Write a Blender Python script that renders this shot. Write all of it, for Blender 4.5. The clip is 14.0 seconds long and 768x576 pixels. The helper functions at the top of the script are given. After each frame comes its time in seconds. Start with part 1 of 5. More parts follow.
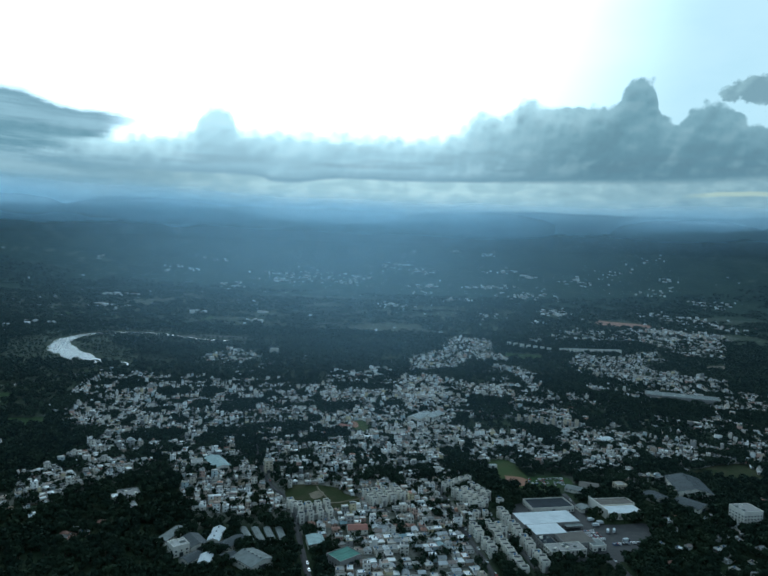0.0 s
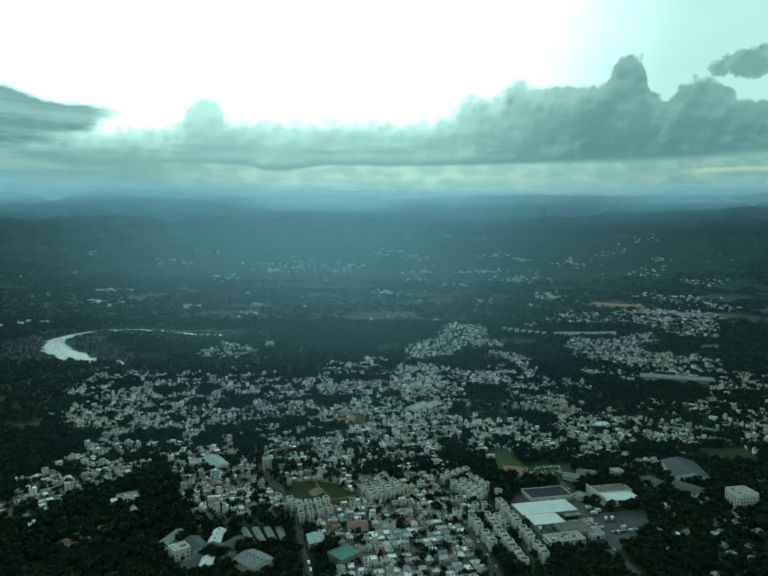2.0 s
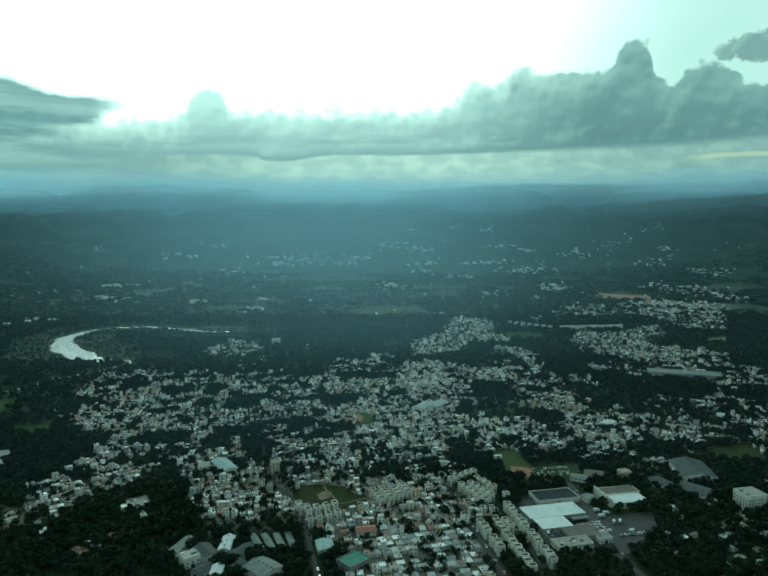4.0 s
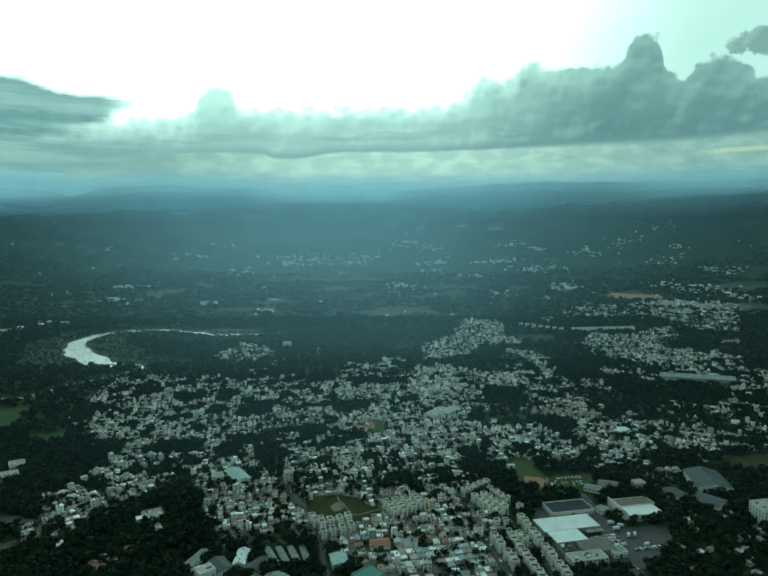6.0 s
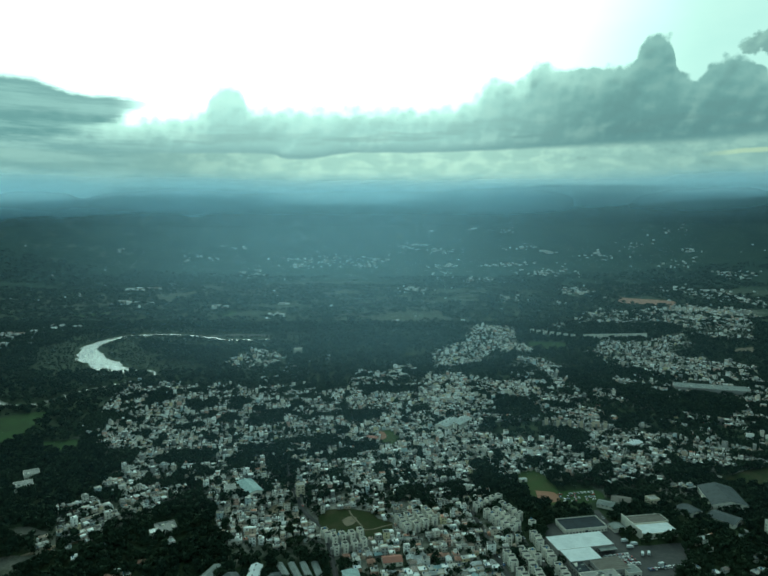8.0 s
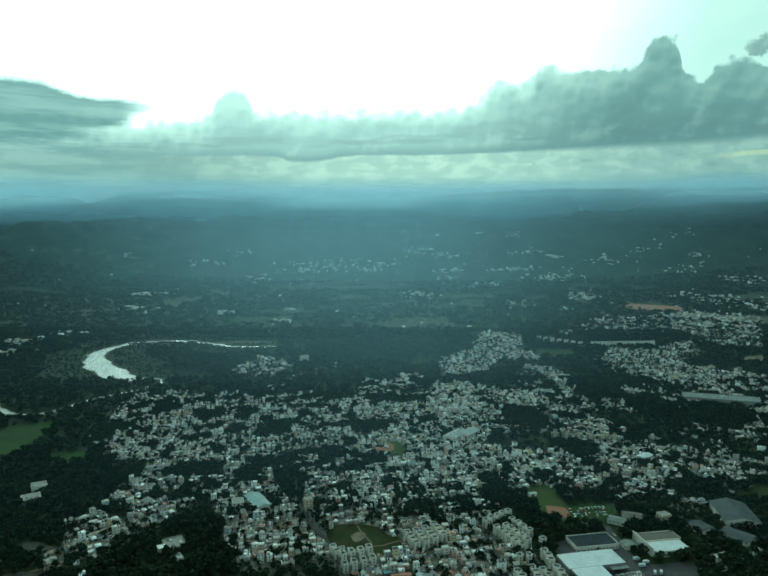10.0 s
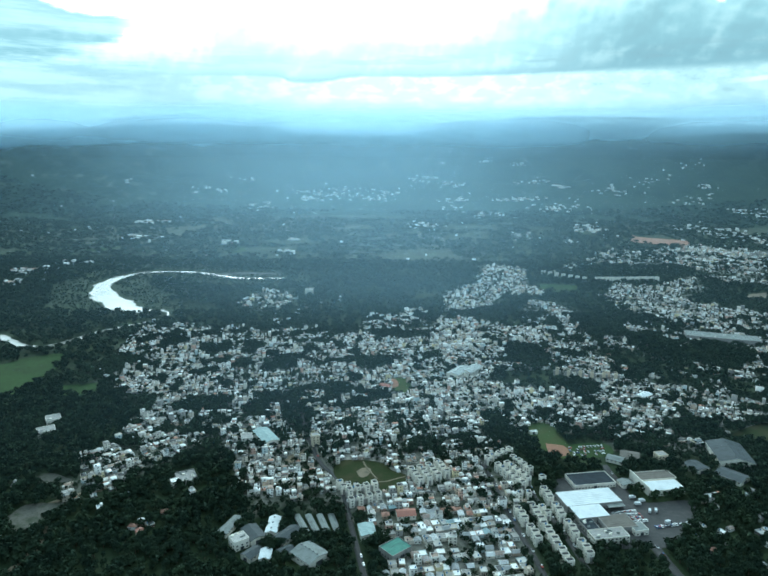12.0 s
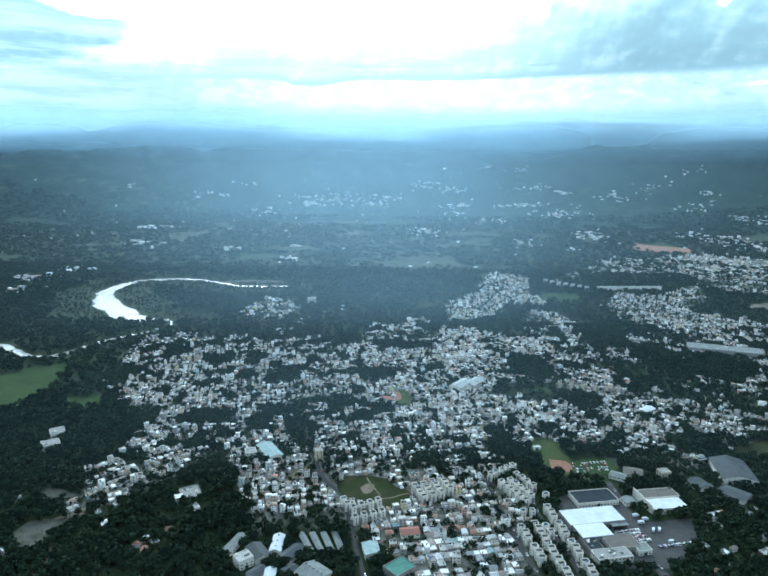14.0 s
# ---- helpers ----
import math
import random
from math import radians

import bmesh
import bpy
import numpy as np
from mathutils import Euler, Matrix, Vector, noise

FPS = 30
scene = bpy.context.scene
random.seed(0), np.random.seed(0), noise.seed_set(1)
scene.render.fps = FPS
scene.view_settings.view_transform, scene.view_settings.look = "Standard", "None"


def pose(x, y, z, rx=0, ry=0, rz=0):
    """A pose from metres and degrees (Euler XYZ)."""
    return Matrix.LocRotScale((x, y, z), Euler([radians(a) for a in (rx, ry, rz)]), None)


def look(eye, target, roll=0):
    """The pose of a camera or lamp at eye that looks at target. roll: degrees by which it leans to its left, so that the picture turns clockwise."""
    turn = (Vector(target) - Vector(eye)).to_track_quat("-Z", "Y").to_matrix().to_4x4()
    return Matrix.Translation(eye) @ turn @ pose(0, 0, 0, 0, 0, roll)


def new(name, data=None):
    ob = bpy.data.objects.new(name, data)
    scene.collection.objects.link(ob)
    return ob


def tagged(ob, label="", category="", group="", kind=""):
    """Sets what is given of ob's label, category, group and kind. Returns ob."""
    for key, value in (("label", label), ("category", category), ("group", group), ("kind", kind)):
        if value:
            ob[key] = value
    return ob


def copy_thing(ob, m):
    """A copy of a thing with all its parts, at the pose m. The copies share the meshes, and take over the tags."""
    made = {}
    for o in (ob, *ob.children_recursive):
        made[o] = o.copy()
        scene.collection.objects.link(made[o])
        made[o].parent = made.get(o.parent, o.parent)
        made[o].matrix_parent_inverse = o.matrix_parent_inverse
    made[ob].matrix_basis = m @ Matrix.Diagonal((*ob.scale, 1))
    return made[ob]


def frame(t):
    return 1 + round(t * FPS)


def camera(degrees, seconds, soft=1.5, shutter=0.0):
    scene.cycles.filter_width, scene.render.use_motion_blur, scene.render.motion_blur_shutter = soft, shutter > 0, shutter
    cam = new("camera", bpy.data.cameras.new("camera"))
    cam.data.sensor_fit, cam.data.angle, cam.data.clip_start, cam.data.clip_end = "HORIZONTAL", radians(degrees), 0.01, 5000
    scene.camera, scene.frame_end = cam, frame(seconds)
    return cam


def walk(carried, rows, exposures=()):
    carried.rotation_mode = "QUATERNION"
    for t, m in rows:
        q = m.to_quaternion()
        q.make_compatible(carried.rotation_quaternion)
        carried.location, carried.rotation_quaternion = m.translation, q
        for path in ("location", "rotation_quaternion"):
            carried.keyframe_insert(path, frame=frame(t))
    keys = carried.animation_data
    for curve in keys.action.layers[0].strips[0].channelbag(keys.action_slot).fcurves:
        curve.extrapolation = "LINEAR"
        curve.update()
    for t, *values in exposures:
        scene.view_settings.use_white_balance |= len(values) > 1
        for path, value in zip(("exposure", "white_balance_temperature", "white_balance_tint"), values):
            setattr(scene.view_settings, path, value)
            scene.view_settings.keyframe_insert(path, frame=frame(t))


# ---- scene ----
cam = camera(62.18, 14.0, soft=1.7)

# seconds, eye x, y, z, yaw to the left, pitch up, roll
ROWS = (
    (0, 0.00, -0.00, 245.00, -0.000, -3.113, 2.303),
    (0.5, 0.29, 0.44, 245.96, -0.228, -3.410, 1.850),
    (1, 0.71, 1.04, 248.06, -0.416, -3.735, 1.393),
    (1.5, 1.14, 1.71, 251.12, -0.510, -4.039, 0.947),
    (2, 1.38, 2.43, 254.83, -0.541, -4.385, 0.543),
    (2.5, 1.43, 2.99, 258.42, -0.501, -4.693, 0.311),
    (5, -0.68, 5.60, 276.48, 0.351, -5.489, -0.295),
    (5.5, -1.57, 6.11, 280.14, 0.592, -5.529, -0.379),
    (6, -2.49, 6.49, 283.72, 0.763, -5.585, -0.366),
    (6.5, -3.37, 6.94, 287.43, 1.026, -5.574, -0.364),
    (7, -4.14, 7.20, 290.97, 1.251, -5.571, -0.315),
    (7.5, -5.05, 7.57, 294.54, 1.452, -5.558, -0.295),
    (8, -5.93, 8.09, 297.92, 1.623, -5.537, -0.205),
    (10.3, -10.95, 14.05, 311.60, 2.186, -5.309, -0.110),
    (10.4, -11.23, 14.47, 312.42, 2.332, -8.233, -0.005),
    (10.5, -11.51, 14.89, 313.27, 2.303, -11.098, 0.005),
    (11, -12.73, 16.93, 317.89, 2.345, -11.933, 0.119),
    (11.5, -13.71, 17.92, 321.82, 2.334, -11.904, 0.203),
    (12, -14.66, 18.39, 325.48, 2.333, -11.895, 0.335),
    (12.5, -15.62, 18.63, 329.10, 2.352, -11.817, 0.419),
    (13, -16.52, 18.80, 332.73, 2.388, -11.728, 0.481),
    (13.5, -17.34, 18.83, 336.31, 2.399, -11.646, 0.479),
    (14, -18.10, 18.93, 339.93, 2.437, -11.625, 0.526),
)


def gaze(x, y, z, yaw, pitch, roll):
    a, b = radians(yaw), radians(pitch)
    ahead = Vector((-math.sin(a) * math.cos(b), math.cos(a) * math.cos(b), math.sin(b)))
    eye = Vector((x, y, z))
    return look(eye, eye + 1000 * ahead, roll)


walk(cam, [(t, gaze(*row)) for t, *row in ROWS], exposures=(
    (0.0, -0.34, 5120, -3), (1.0, -0.36, 5520, -22), (1.5, -0.34, 5660, -30), (8.0, -0.22, 5800, -31), (10.3, -0.18, 5800, -32),
    (10.5, -0.18, 5560, -30), (11.0, 0.22, 5520, -20), (12.0, 0.78, 5430, -8), (13.0, 0.90, 5420, 0), (14.0, 0.92, 5400, 3)))

# ---------------------------------------------------------------- node helpers


def node(tree, kind, *values, **named):
    """A node; values fill its inputs in order (sockets are linked), named ones set attributes or inputs by name."""
    n = tree.nodes.new(kind)
    for key, value in named.items():
        if key == "operation":
            n.operation = value
        elif key == "blend_type":
            n.blend_type = value
        elif key == "data_type":
            n.data_type = value
        elif key == "layer_name":
            n.attribute_name = value
        else:
            put(tree, n.inputs[key.replace("_", " ")], value)
    for i, value in enumerate(values):
        if value is not None:
            put(tree, n.inputs[i], value)
    return n


def put(tree, socket, value):
    if isinstance(value, bpy.types.NodeSocket):
        tree.links.new(value, socket)
    else:
        socket.default_value = value


def maths(tree, operation, *values):
    return node(tree, "ShaderNodeMath", *values, operation=operation).outputs[0]


def remap(tree, value, a, b, c=0.0, d=1.0):
    n = node(tree, "ShaderNodeMapRange", value, a, b, c, d)
    n.interpolation_type = "SMOOTHSTEP"
    return n.outputs[0]


def mixed(tree, fac, a, b, blend="MIX"):
    n = tree.nodes.new("ShaderNodeMix")
    n.data_type, n.blend_type = "RGBA", blend
    put(tree, n.inputs[0], fac)
    put(tree, n.inputs[6], a)
    put(tree, n.inputs[7], b)
    return n.outputs[2]


def noisy(tree, vector, scale, detail=4.0, rough=0.55):
    n = node(tree, "ShaderNodeTexNoise", Scale=scale, Detail=detail, Roughness=rough)
    put(tree, n.inputs["Vector"], vector)
    return n.outputs["Fac"]


def rgb(r, g, b):
    return (r, g, b, 1.0)


# ---------------------------------------------------------------- sky and light
SUN_AZ, SUN_EL = radians(-9), radians(24)

world = bpy.data.worlds.new("sky")
scene.world = world
world.use_nodes = True
w = world.node_tree
w.nodes.clear()
way = node(w, "ShaderNodeTexCoord").outputs["Generated"]
axis = node(w, "ShaderNodeSeparateXYZ", way)
azimuth = maths(w, "MULTIPLY", maths(w, "ARCTAN2", axis.outputs[0], axis.outputs[1]), 57.2958)
height = maths(w, "MULTIPLY", maths(w, "ARCSINE", axis.outputs[2]), 57.2958)
sun_dot = node(w, "ShaderNodeVectorMath", way, (math.sin(SUN_AZ) * math.cos(SUN_EL), math.cos(SUN_AZ) * math.cos(SUN_EL), math.sin(SUN_EL)), operation="DOT_PRODUCT").outputs["Value"]
off_sun = maths(w, "MULTIPLY", maths(w, "ARCCOSINE", sun_dot), 57.2958)

nishita = w.nodes.new("ShaderNodeTexSky")
nishita.sky_type, nishita.sun_disc = "NISHITA", False
nishita.sun_elevation, nishita.sun_rotation = SUN_EL, SUN_AZ
clear = node(w, "ShaderNodeVectorMath", nishita.outputs[0], (0.10, 0.10, 0.10), operation="MULTIPLY").outputs[0]

# wide flattened noise coordinates: clouds lie in layers
flat = node(w, "ShaderNodeVectorMath", way, (1.0, 1.0, 2.6), operation="MULTIPLY").outputs[0]
n_large = noisy(w, flat, 3.0, 5.0)
n_mid = noisy(w, flat, 9.0, 6.0, 0.6)
n_fine = noisy(w, flat, 26.0, 6.0, 0.62)
n_billow = noisy(w, node(w, "ShaderNodeVectorMath", way, (1.0, 1.0, 1.3), operation="MULTIPLY").outputs[0], 17.0, 5.0, 0.58)

# high thin overcast, brightest about the hidden sun
veil = mixed(w, remap(w, n_large, 0.35, 0.65), rgb(0.92, 1.12, 1.08), rgb(1.06, 1.22, 1.16))
high = mixed(w, 0.75, clear, veil)
# dimmer deck added mostly out of view, away from sun, to darken the ground
deck = mixed(w, remap(w, n_mid, 0.40, 0.64), rgb(0.27, 0.34, 0.39), rgb(0.46, 0.54, 0.58))
high = mixed(w, remap(w, off_sun, 36.0, 62.0), high, deck)
glow = remap(w, off_sun, 34.0, 4.0)
high = mixed(w, glow, high, rgb(3.8, 4.0, 4.0))


def by_azimuth(stops):
    """A height in degrees that follows the azimuth, -40 to 40, through the stops."""
    curve = w.nodes.new("ShaderNodeFloatCurve")
    points = curve.mapping.curves[0].points
    for i, (a, e) in enumerate(stops):
        p = points[i] if i < 2 else points.new(0.5, 0.5)
        p.location = ((a + 40) / 80, e / 20)
    curve.mapping.update()
    put(w, curve.inputs["Value"], maths(w, "DIVIDE", maths(w, "ADD", azimuth, 40.0), 80.0))
    return maths(w, "MULTIPLY", curve.outputs[0], 20.0)


def stretched(x, y, z):
    return node(w, "ShaderNodeVectorMath", way, (x, y, z), operation="MULTIPLY").outputs[0]


def swell(value, amount):
    return maths(w, "MULTIPLY", maths(w, "SUBTRACT", value, 0.5), amount)


def puffs(scale, shift=0.0):
    """Rounded cells of cumulus; shifted towards the sun they give the lit side."""
    v = w.nodes.new("ShaderNodeTexVoronoi")
    v.feature = "SMOOTH_F1"
    warp = node(w, "ShaderNodeVectorMath", way, (-0.6 * shift, 0.0, shift), operation="ADD").outputs[0]
    wob = node(w, "ShaderNodeTexNoise", Vector=warp, Scale=scale * 1.4, Detail=3.0).outputs["Color"]
    wob = node(w, "ShaderNodeVectorMath", wob, (0.5 / scale,) * 3, operation="MULTIPLY").outputs[0]
    put(w, v.inputs["Vector"], node(w, "ShaderNodeVectorMath", warp, wob, operation="ADD").outputs[0])
    put(w, v.inputs["Scale"], scale)
    put(w, v.inputs["Smoothness"], 0.5)
    return v.outputs["Distance"]


n_streak = noisy(w, stretched(1.0, 1.0, 9.0), 7.0, 5.0, 0.6)
n_curl = noisy(w, way, 62.0, 4.0, 0.6)
puff, puff_lit = puffs(26.0), puffs(26.0, 0.012)
small, small_lit = puffs(60.0), puffs(60.0, 0.006)

# the long cumulus bank: its upper edge by azimuth
top = by_azimuth(((-40, 9.4), (-27, 9.2), (-23, 9.1), (-19, 9.4), (-16.9, 10.2), (-16.1, 12.0), (-15.0, 12.5), (-13.8, 12.1), (-13.2, 11.0), (-10.7, 10.8), (-4.8, 11.0), (0.8, 11.0), (5.1, 11.1), (6.6, 11.7),
                  (7.6, 12.8), (8.7, 13.0), (10.6, 12.7), (11.5, 14.0), (12.3, 13.7), (13.8, 13.2), (16.9, 13.1), (18.9, 13.1), (19.8, 14.2), (20.5, 15.0), (21.3, 15.2), (22.1, 14.6), (22.4, 13.2),
                  (23.6, 11.6), (25.3, 12.5), (26.6, 12.9), (28.3, 12.1), (30, 10.8), (34, 11.5), (40, 12)))
top = maths(w, "ADD", top, swell(n_billow, 0.9))
top = maths(w, "ADD", top, maths(w, "MULTIPLY", maths(w, "SUBTRACT", 0.42, small), 0.9))
top = maths(w, "ADD", top, swell(n_curl, 0.9))
inside = maths(w, "SUBTRACT", top, height)
crisp = remap(w, azimuth, -2.0, 20.0, 1.5, 0.35)
crisp = maths(w, "ADD", crisp, remap(w, azimuth, -13.0, -19.0, 0.0, -0.8))
bank = remap(w, inside, maths(w, "MULTIPLY", crisp, -0.4), crisp)
base = by_azimuth(((-40, 6.1), (-20, 6.15), (-15, 6.3), (-11.2, 6.2), (-10.4, 5.9), (-8.5, 5.9), (-5, 6.4), (2, 6.45), (8, 6.55), (18, 6.7), (24, 6.7), (31, 6.9), (40, 7)))
base = maths(w, "ADD", base, swell(n_curl, 0.22))
over_base = maths(w, "SUBTRACT", height, base)
near_sun = remap(w, azimuth, 19.0, 0.0)
left = remap(w, azimuth, -17.0, -25.0)
lit = maths(w, "MULTIPLY", near_sun, maths(w, "SUBTRACT", 1.0, maths(w, "MULTIPLY", left, 0.55)))
low_part = mixed(w, lit, rgb(0.215, 0.33, 0.365), rgb(0.54, 0.70, 0.72))
high_part = mixed(w, lit, rgb(0.29, 0.43, 0.455), rgb(0.82, 1.02, 1.01))
grey = mixed(w, remap(w, over_base, 0.4, 5.0), low_part, high_part)
relief = maths(w, "ADD", maths(w, "MULTIPLY", maths(w, "SUBTRACT", puff, puff_lit), 0.9), maths(w, "MULTIPLY", maths(w, "SUBTRACT", small, small_lit), 0.6))
relief = maths(w, "ADD", relief, maths(w, "ADD", swell(n_billow, 1.4), swell(n_mid, 1.2)))
grey = mixed(w, remap(w, relief, -0.10, 0.50, 0.0, 0.42), grey, mixed(w, lit, rgb(0.46, 0.58, 0.58), rgb(0.88, 1.02, 0.99)))
grey = mixed(w, remap(w, relief, 0.10, -0.50, 0.0, 0.38), grey, mixed(w, lit, rgb(0.20, 0.29, 0.32), rgb(0.52, 0.65, 0.66)))
rows_of = maths(w, "MULTIPLY", remap(w, n_streak, 0.52, 0.36), remap(w, over_base, 3.2, 0.6))
grey = mixed(w, maths(w, "MULTIPLY", rows_of, 0.55), grey, mixed(w, lit, rgb(0.22, 0.31, 0.34), rgb(0.36, 0.47, 0.50)))
grey = mixed(w, maths(w, "MULTIPLY", left, 0.8), grey, mixed(w, remap(w, n_streak, 0.40, 0.62), rgb(0.34, 0.48, 0.52), rgb(0.56, 0.70, 0.71)))
edge_glow = maths(w, "MULTIPLY", remap(w, inside, 2.6, 0.0), remap(w, azimuth, 24.0, 5.0, 0.12, 1.0))
grey = mixed(w, maths(w, "MULTIPLY", edge_glow, 0.8), grey, rgb(1.08, 1.28, 1.22))
under = remap(w, over_base, 1.0, 0.05, 0.0, 0.85)
grey = mixed(w, maths(w, "MULTIPLY", under, maths(w, "SUBTRACT", 1.0, left)), grey, mixed(w, lit, rgb(0.23, 0.345, 0.38), rgb(0.37, 0.50, 0.54)))
sky = mixed(w, bank, high, grey)

# a darker wedge of layered cloud in the west, above the bank
wedge_top = maths(w, "ADD", by_azimuth(((-40, 12.4), (-31.5, 11.6), (-30, 11.6), (-28.3, 11.1), (-26.6, 10.75), (-23, 10.7), (-20, 10.1), (-18, 9.4), (-10, 6.0), (40, 5))), maths(w, "ADD", swell(n_streak, 0.9), swell(n_curl, 0.4)))
wedge_low = maths(w, "ADD", by_azimuth(((-40, 6.6), (-31.5, 6.9), (-28.5, 7.2), (-25, 8.0), (-22.5, 9.2), (-20, 10.0), (-17, 10.0), (40, 10))), swell(n_streak, 2.2))
wedge = maths(w, "MULTIPLY", remap(w, maths(w, "SUBTRACT", wedge_top, height), -0.05, 0.5), remap(w, maths(w, "SUBTRACT", height, wedge_low), -0.5, 0.7))
wedge = maths(w, "MULTIPLY", wedge, remap(w, azimuth, -18.5, -24.5))
sky = mixed(w, maths(w, "MULTIPLY", wedge, 0.92), sky, mixed(w, remap(w, n_streak, 0.40, 0.64), rgb(0.225, 0.36, 0.40), rgb(0.37, 0.52, 0.55)))

# a loose scrap of cloud beside the tall head
scrap_x = maths(w, "DIVIDE", maths(w, "SUBTRACT", azimuth, 29.9), 2.7)
scrap_y = maths(w, "DIVIDE", maths(w, "SUBTRACT", height, 13.5), 1.15)
scrap = maths(w, "ADD", maths(w, "MULTIPLY", scrap_x, scrap_x), maths(w, "MULTIPLY", scrap_y, scrap_y))
scrap = maths(w, "ADD", scrap, swell(n_curl, 2.4))
scrap = maths(w, "ADD", scrap, swell(n_billow, 2.0))
sky = mixed(w, remap(w, scrap, 1.0, 0.45, 0.0, 0.85), sky, mixed(w, remap(w, relief, -0.3, 0.3), rgb(0.26, 0.37, 0.39), rgb(0.42, 0.55, 0.54)))

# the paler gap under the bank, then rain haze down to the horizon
gap_lit = maths(w, "MULTIPLY", remap(w, azimuth, -25.0, -5.0, 0.15, 1.0), remap(w, azimuth, 28.0, 2.0, 0.30, 1.0))
n_low = noisy(w, stretched(1.0, 1.0, 2.2), 30.0, 5.0, 0.6)
gap = mixed(w, gap_lit, rgb(0.29, 0.41, 0.44), rgb(0.62, 0.76, 0.73))
gap = mixed(w, remap(w, n_low, 0.45, 0.62, 0.0, 0.75), gap, mixed(w, gap_lit, rgb(0.36, 0.48, 0.49), rgb(0.86, 0.98, 0.90)))
gap = mixed(w, maths(w, "MULTIPLY", remap(w, n_low, 0.42, 0.30, 0.0, 0.5), remap(w, azimuth, 8.0, 16.0)), gap, rgb(0.27, 0.37, 0.40))
haze = mixed(w, gap_lit, rgb(0.17, 0.29, 0.37), rgb(0.40, 0.55, 0.62))
gap = mixed(w, remap(w, height, 5.0, 3.0), gap, haze)
edge_soft = remap(w, azimuth, 6.0, 20.0, 0.10, 0.40)
gap_edge = remap(w, over_base, edge_soft, maths(w, "MULTIPLY", edge_soft, -1.0))
sky = mixed(w, maths(w, "MULTIPLY", gap_edge, remap(w, azimuth, -25.0, -18.0, 0.35, 1.0)), sky, gap)
# a pale yellow slit low beside the bank
slit_y = maths(w, "DIVIDE", maths(w, "SUBTRACT", height, maths(w, "ADD", 5.65, swell(n_mid, 0.8))), 0.24)
slit = maths(w, "MULTIPLY", remap(w, maths(w, "MULTIPLY", slit_y, slit_y), 1.0, 0.0), remap(w, azimuth, 24.0, 27.5))
sky = mixed(w, maths(w, "MULTIPLY", slit, 0.55), sky, rgb(0.82, 0.84, 0.60))
sky = mixed(w, remap(w, height, 3.4, 1.6), sky, haze)
# behind and overhead the overcast goes on, mostly as the added dimmer deck
around = remap(w, maths(w, "ABSOLUTE", azimuth), 40.0, 70.0)
sky = mixed(w, maths(w, "MULTIPLY", around, remap(w, height, -2.0, 6.0)), sky, high)
w.links.new(node(w, "ShaderNodeBackground", sky, 1.0).outputs[0], w.nodes.new("ShaderNodeOutputWorld").inputs[0])

sun = new("sun", bpy.data.lights.new("sun", "SUN"))
sun.data.energy, sun.data.angle, sun.data.color = 0.6, radians(14), (1.0, 0.96, 0.90)
sun.matrix_world = look((0, 0, 900), (-900 * math.sin(SUN_AZ), -900 * math.cos(SUN_AZ), 900 - 900 * math.tan(SUN_EL)))

# ---------------------------------------------------------------- materials


def material(name, build, rough=0.85, metal=0.0, bump=None, spec=0.3):
    """A principled material; build(tree, position) gives the base colour; bump is (scale, strength, distance)."""
    m = bpy.data.materials.new(name)
    m.use_nodes = True
    t = m.node_tree
    bsdf = t.nodes["Principled BSDF"]
    place = node(t, "ShaderNodeNewGeometry").outputs["Position"]
    put(t, bsdf.inputs["Base Color"], build(t, place))
    put(t, bsdf.inputs["Roughness"], rough)
    put(t, bsdf.inputs["Metallic"], metal)
    bsdf.inputs["Specular IOR Level"].default_value = spec
    if bump:
        b = node(t, "ShaderNodeBump", Strength=bump[1], Distance=bump[2], Height=noisy(t, place, bump[0], 5.0))
        put(t, bsdf.inputs["Normal"], b.outputs[0])
    return m


def ramp(tree, value, *stops):
    n = tree.nodes.new("ShaderNodeValToRGB")
    put(tree, n.inputs[0], value)
    for i, (at, colour) in enumerate(stops):
        e = n.color_ramp.elements[i] if i < 2 else n.color_ramp.elements.new(at)
        e.position, e.color = at, rgb(*colour)
    return n.outputs[0]


def per_object(tree):
    return node(tree, "ShaderNodeObjectInfo").outputs["Random"]


def per_island(tree):
    return node(tree, "ShaderNodeNewGeometry").outputs["Random Per Island"]


def weathered(tree, place, colour, dark, scale=0.5, amount=0.6):
    """Stains at two scales over a colour."""
    n = mixed(tree, remap(tree, noisy(tree, place, scale, 6.0, 0.65), 0.40, 0.70, 0.0, amount), colour, dark)
    return mixed(tree, remap(tree, noisy(tree, place, scale * 7, 4.0), 0.45, 0.75, 0.0, amount * 0.6), n, dark)


def plain(colour, dark, scale=0.5, amount=0.5):
    return lambda t, p: weathered(t, p, rgb(*colour), rgb(*dark), scale, amount)


